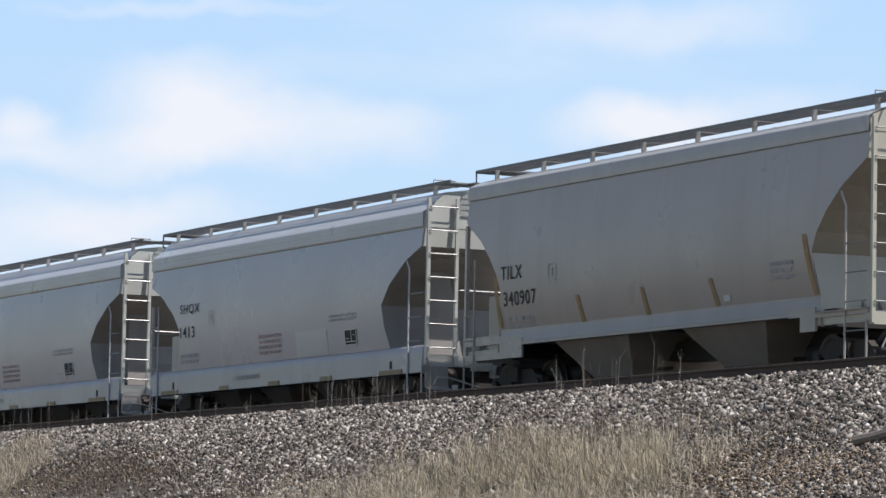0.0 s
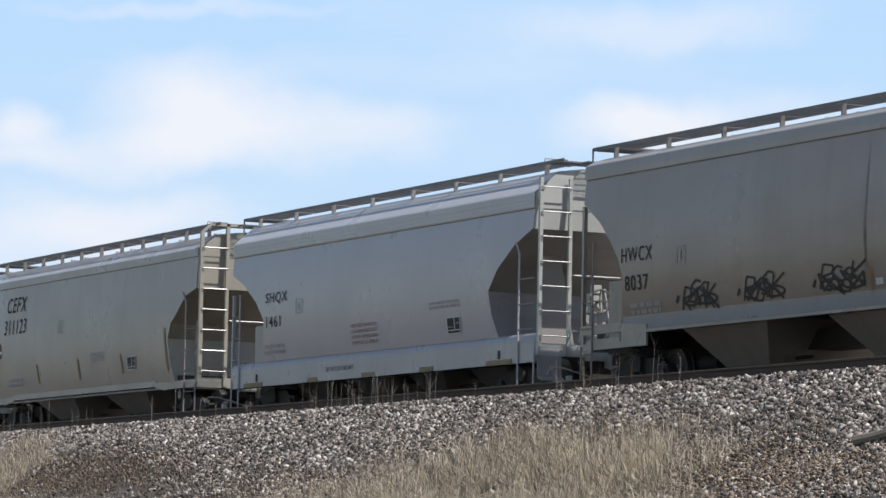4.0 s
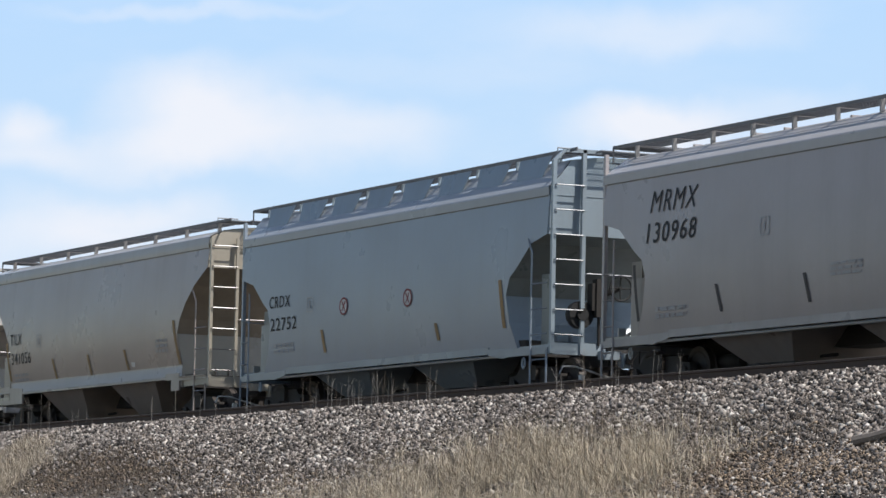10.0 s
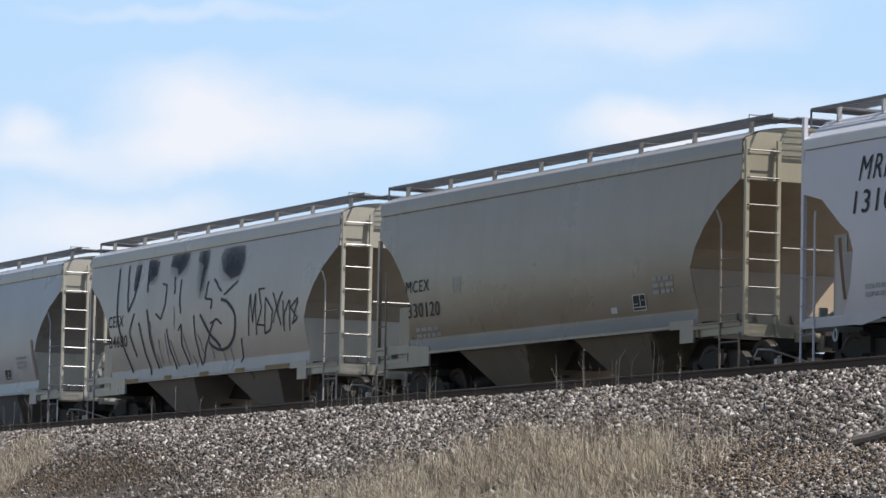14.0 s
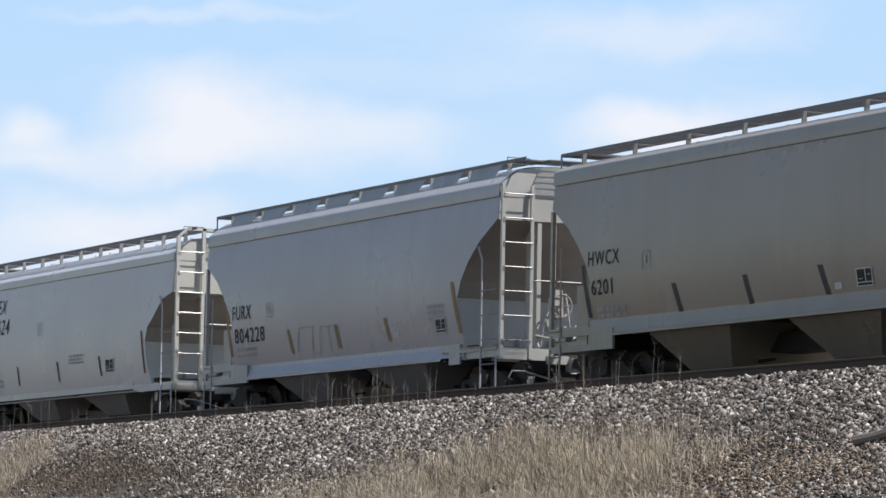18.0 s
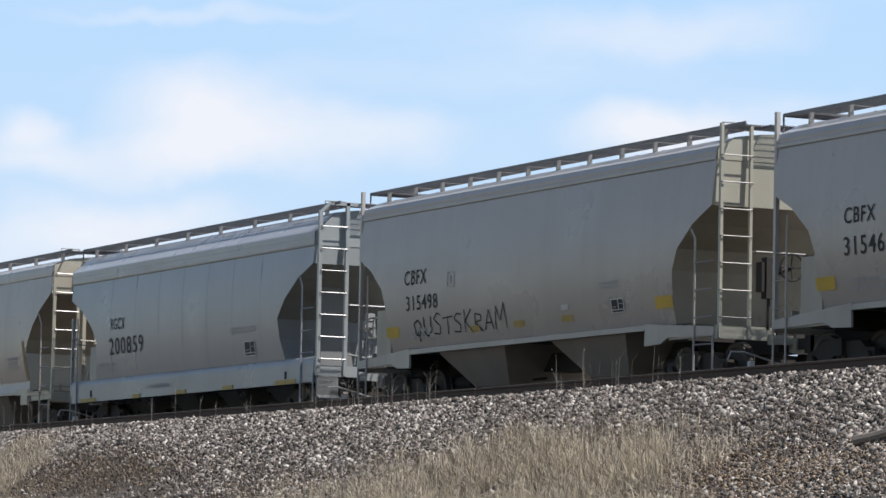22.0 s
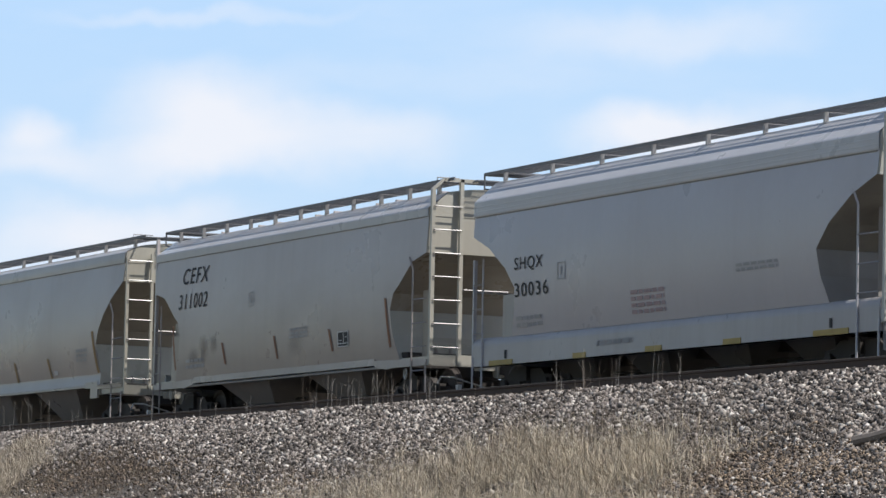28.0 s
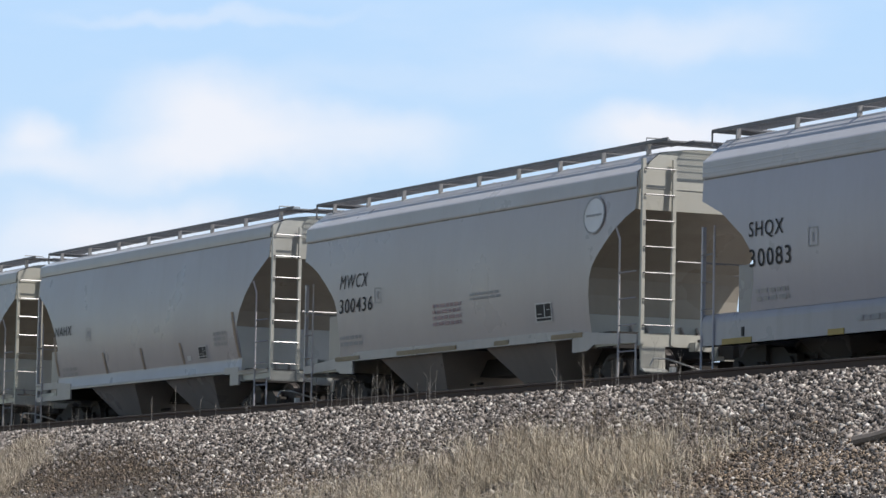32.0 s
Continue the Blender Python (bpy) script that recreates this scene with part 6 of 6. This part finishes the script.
for n, shape in enumerate(CLOUD_SHAPES):
    x, z = sum(p[0] for p in shape) / len(shape), sum(p[1] for p in shape) / len(shape)
    rx, rz = 0.62 * (max(p[0] for p in shape) - min(p[0] for p in shape)), 0.8 * (max(p[1] for p in shape) - min(p[1] for p in shape))
    low = min(p[1] for p in shape) - 0.05
    decal(car, k, "paint_cloud", fill([(x - rx, low), (x + rx, low), (x + rx, 4.07), (x - rx, 4.07)], 0.08), mist((0.035, 0.042, 0.075), x, z, rx, rz, 0.5), "thin dark blue overspray", 0.009)
    decal(car, k, "paint_cloud", fill(shape, 0.025, 0.02, n + 9), mist((0.03, 0.036, 0.065), x, min(p[1] for p in shape) + 0.1, rx * 1.9, rz * 1.9, 0.75), "dark blue spray cloud")
decal(car, k, "graffiti_tag", brush(wavering([(-0.1, 2.57), (0.4, 2.15), (1.05, 1.78)], 71), 0.075) + brush([(1.13, 2.85), (1.45, 2.79), (1.65, 2.69), (1.87, 2.56), (1.97, 2.42), (1.96, 2.2), (1.88, 2.0), (1.7, 1.85), (1.47, 1.75), (1.15, 1.71), (0.83, 1.74), (0.55, 1.83), (0.4, 1.93)], 0.075), M_NAVY, "dark blue spray-painted loop")
med = []
for i, ch in enumerate(((0, 0, .2, 1, .5, .3, .8, 1, .9, 0), (.9, 1, .2, 1, .6, .55, .1, .1, .9, .05), (0, 0, .1, 1, .9, .6, .6, .1, 0, 0), (0, 1, .9, 0, .5, .5, 1, 1, 0, .1), (.2, 1, .3, 0, .3, .5, .9, 1, .9, 0), (.9, .9, .1, .6, .8, .2, .3, 0, .9, .8))):
    med += brush(wavering([(2.72 + 0.46 * i + 0.5 * ch[j], 1.95 + 0.14 * (i % 2) + (0.92 - 0.06 * i) * ch[j + 1]) for j in range(0, 10, 2)], 90 + i), 0.042)
decal(car, k, "graffiti_tag", med, M_SPRAY, "black spray-painted tag")

car, k = CARS[6], KINDS["lowsill"]
RUST_COAT, GREEN_COAT = (0.50, 0.215, 0.10), (0.33, 0.38, 0.12)

for n, (x, z, rx, rz, mat) in enumerate(((-3.45, 1.55, 0.75, 0.36, RUST_COAT), (-3.3, 1.5, 0.5, 0.3, RUST_COAT), (-1.05, 2.08, 0.35, 0.3, RUST_COAT), (0.12, 2.02, 0.75, 0.32, RUST_COAT), (1.85, 2.05, 0.4, 0.3, RUST_COAT), (3.3, 1.86, 0.5, 0.32, RUST_COAT),
                                         (4.7, 1.5, 0.55, 0.3, RUST_COAT), (0.32, 2.45, 0.3, 0.28, GREEN_COAT), (4.85, 1.9, 0.25, 0.42, GREEN_COAT), (-3.75, 1.85, 0.35, 0.2, GREEN_COAT), (1.95, 2.3, 0.25, 0.14, GREEN_COAT))):
    decal(car, k, "spray_halo", fill([(x - 1.4 * rx, max(1.37, z - 1.4 * rz)), (x + 1.4 * rx, max(1.37, z - 1.4 * rz)), (x + 1.4 * rx, z + 1.4 * rz), (x - 1.4 * rx, z + 1.4 * rz)], 0.12), mist(mat, x, z, rx * 1.35, rz * 1.35), "soft sprayed colour behind the letters", 0.010 + 0.0004 * n)
LETTERS = [[(-3.37, 1.8), (-2.77, 1.86), (-1.98, 2.24), (-0.64, 1.9), (-0.85, 1.37), (-2.75, 1.37), (-2.94, 1.54)], [(-0.65, 2.0), (0.21, 1.87), (0.51, 1.72), (0.57, 1.37), (-0.72, 1.37), (-0.59, 1.7)],
           [(0.55, 1.76), (0.87, 2.17), (1.16, 2.27), (1.5, 2.08), (1.54, 1.63), (1.18, 1.72), (0.98, 1.52), (1.03, 1.37), (0.57, 1.37)],
           [(1.84, 1.59), (1.87, 1.88), (2.1, 2.15), (2.84, 2.13), (2.89, 1.65), (2.52, 1.78), (2.38, 1.62), (3.06, 1.56), (3.05, 1.37), (1.83, 1.37)], [(3.11, 1.75), (3.7, 1.7), (3.79, 1.5), (4.17, 1.42), (4.0, 1.37), (3.35, 1.37)]]
decal(car, k, "graffiti_fill", fill([(-2.9, 1.37), (4.0, 1.37), (3.6, 1.55), (1.7, 1.62), (0.5, 1.66), (-0.6, 1.7), (-2.8, 1.66)], 0.025), M_TEALFADE, "blue sprayed ground joining the letters", 0.0155)
for n, poly in enumerate(LETTERS):
    decal(car, k, "graffiti_letter", fill(poly, 0.025), M_TEALFADE, "large teal to blue spray-painted letter", 0.017 + 0.001 * (n % 2))
    rim = [brush([a, b], 0.05) for a, b in zip(poly, poly[1:] + poly[:1]) if max(a[1], b[1]) > 1.4]
    decal(car, k, "graffiti_outline", [q for line in rim for q in line], M_SPRAY, "black outline", 0.021)
    decal(car, k, "graffiti_outline", brush([(x - 0.07, z + 0.05) for x, z in poly[:len(poly) // 2 + 1]], 0.05), M_SPRAY, "black shadow line", 0.0195)
for n, poly in enumerate(([(-2.02, 2.15), (-1.66, 1.75), (-1.8, 1.42), (-2.01, 1.65)], [(-0.95, 1.84), (-0.62, 1.74), (-0.68, 1.40), (-1.0, 1.38)], [(-0.03, 1.66), (0.17, 1.40), (-0.03, 1.39)], [(1.1, 1.74), (1.51, 1.57), (1.78, 1.38), (1.07, 1.38), (0.93, 1.5)], [(2.95, 1.55), (3.2, 1.65), (3.3, 1.38), (3.05, 1.38)])):
    decal(car, k, "graffiti_counter", fill(poly, 0.025), M_SPRAY, "black inner shape", 0.021)
lines = brush([(-2.51, 1.66), (-2.22, 1.6), (-1.95, 1.38)], 0.05) + brush([(-1.33, 1.58), (-1.55, 1.38)], 0.05) + brush([(1.95, 1.72), (2.5, 1.66)], 0.05)
decal(car, k, "graffiti_outline", lines, M_SPRAY, "black inner line", 0.021)
glint = brush([(-2.0, 2.12), (-2.0, 1.7)], 0.03) + brush([(-0.92, 1.82), (-0.9, 1.45)], 0.03) + brush([(1.47, 2.0), (1.5, 1.68)], 0.035) + brush([(2.86, 2.05), (2.88, 1.7)], 0.035) + brush([(0.5, 1.68), (0.52, 1.42)], 0.03)
decal(car, k, "graffiti_highlight", glint, M_WHITE, "white highlight line", 0.023)
decal(car, k, "graffiti_tag", scrawl(-4.45, 1.6, 0.75, 0.34, 5, 2) + scrawl(4.62, 1.62, 0.4, 0.26, 6, 2), M_SPRAY, "small black sprayed tag")


def sill_paint(name, poly, mat, lab, lift):
    return part(name, Geo().add([(x, -1.5435 - lift, z) for x, z in poly], [tuple(range(len(poly)))]), mat, car, lab)


sill_paint("graffiti_fill", [(-3.98, 0.80), (4.45, 0.80), (4.38, 1.2), (3.0, 1.28), (-2.7, 1.29), (-3.9, 1.2)], M_SILLFADE, "pale blue to white sprayed band on the sill", 0.012)
sill_paint("graffiti_smudge", [(-5.1, 0.80), (-4.05, 0.80), (-3.92, 1.2), (-4.9, 1.24)], M_RUSTGREY, "brown-grey sprayed patch", 0.011)
sill_paint("graffiti_smudge", [(4.9, 0.80), (5.25, 0.82), (5.05, 1.28), (4.75, 1.28)], M_RUSTGREY, "brown-grey sprayed patch", 0.011)
for n, (x0, z0, x1, z1, w) in enumerate(((-4.02, 0.8, -3.9, 1.2, 0.06), (-3.65, 0.8, -3.52, 1.2, 0.07), (-1.62, 0.8, -1.62, 1.18, 0.17), (-0.61, 0.93, -0.53, 1.2, 0.06), (0.08, 0.8, 0.15, 1.2, 0.12), (0.92, 0.8, 0.74, 1.24, 0.06), (2.2, 0.84, 2.28, 1.1, 0.06), (4.49, 0.84, 4.49, 1.1, 0.10), (-0.2, 1.05, 0.3, 1.2, 0.08), (1.9, 1.26, 2.28, 1.1, 0.06), (2.6, 1.12, 3.3, 1.2, 0.05), (3.3, 1.2, 3.6, 1.05, 0.05), (3.7, 1.25, 4.1, 1.1, 0.05))):
    sill_paint("graffiti_drip", [(x0 - w / 2, z0), (x0 + w / 2, z0), (x1 + w / 2, z1), (x1 - w / 2, z1)], M_SPRAY, "black drip", 0.0135 + 0.0004 * (n % 3))
for cx, cz, rx, rz in ((1.35, 1.08, 0.36, 0.17), (2.95, 0.84, 0.5, 0.14)):
    sill_paint("graffiti_drip", [(cx + rx * math.cos(a * 0.3927), max(0.80, cz + rz * math.sin(a * 0.3927))) for a in range(16)], M_SPRAY, "black round shape", 0.0135)
for x0, x1 in ((-3.37, -2.71), (-0.56, 0.04), (5.15, 5.8)):
    sill_paint("reflector_patch", [(x0, 0.83), (x1, 0.83), (x1, 0.93), (x0, 0.93)], M_YELLOW, "yellow reflector strip", 0.017)
# slanted dark emblem built of plain bars
for x, w in ((4.55, 0.5), (5.08, 0.42), (5.55, 0.42), (6.02, 0.5)):
    decal(car, k, "emblem_bar", [[(x, 3.13), (x + 0.16, 3.13), (x + 0.30, 3.66), (x + 0.14, 3.66)], [(x + w - 0.2, 3.13), (x + w - 0.06, 3.13), (x + w + 0.08, 3.66), (x + w - 0.06, 3.66)], [(x + 0.1, 3.5), (x + w, 3.5), (x + w + 0.05, 3.64), (x + 0.14, 3.64)]], M_LOGO, "dark blue slanted emblem bar")


# ---- movement of the train, its wheels and the clouds ----


def travel(t):
    """Metres run since the start; the train gathers speed a little."""
    u = t / 32.0
    return 32.0 * (13.739645 * u + 1.628229 * u ** 2 - 1.845896 * u ** 3 + 1.828357 * u ** 4 - 0.764750 * u ** 5)


def motions():
    for i, car in enumerate(CARS):
        x0 = POSTS[i] - HX
        walk(car, [(0.5 * j, pose(x0 + travel(0.5 * j), 0, 0)) for j in range(65)])
    for wheel, xo, i in WHEELS:
        x0 = POSTS[i] - HX
        seen = [j for j in range(961) if -112 < x0 + travel(j / 30) < -32]
        js = sorted({0, 960} | set(seen))
        rows = []
        for j in js:
            jj = min(max(j, seen[0]), seen[-1])
            rows.append((j / 30, pose(xo, 0, 0.457, 0, (travel(jj / 30) * ROLL_ANGLE) % 360.0, 0)))
        walk(wheel, rows)
    drift = Matrix.Translation((12.0, -8.0, 0))
    walk(backdrop, [(0.0, SKY_POSE), (32.0, SKY_POSE @ drift)])


motions()
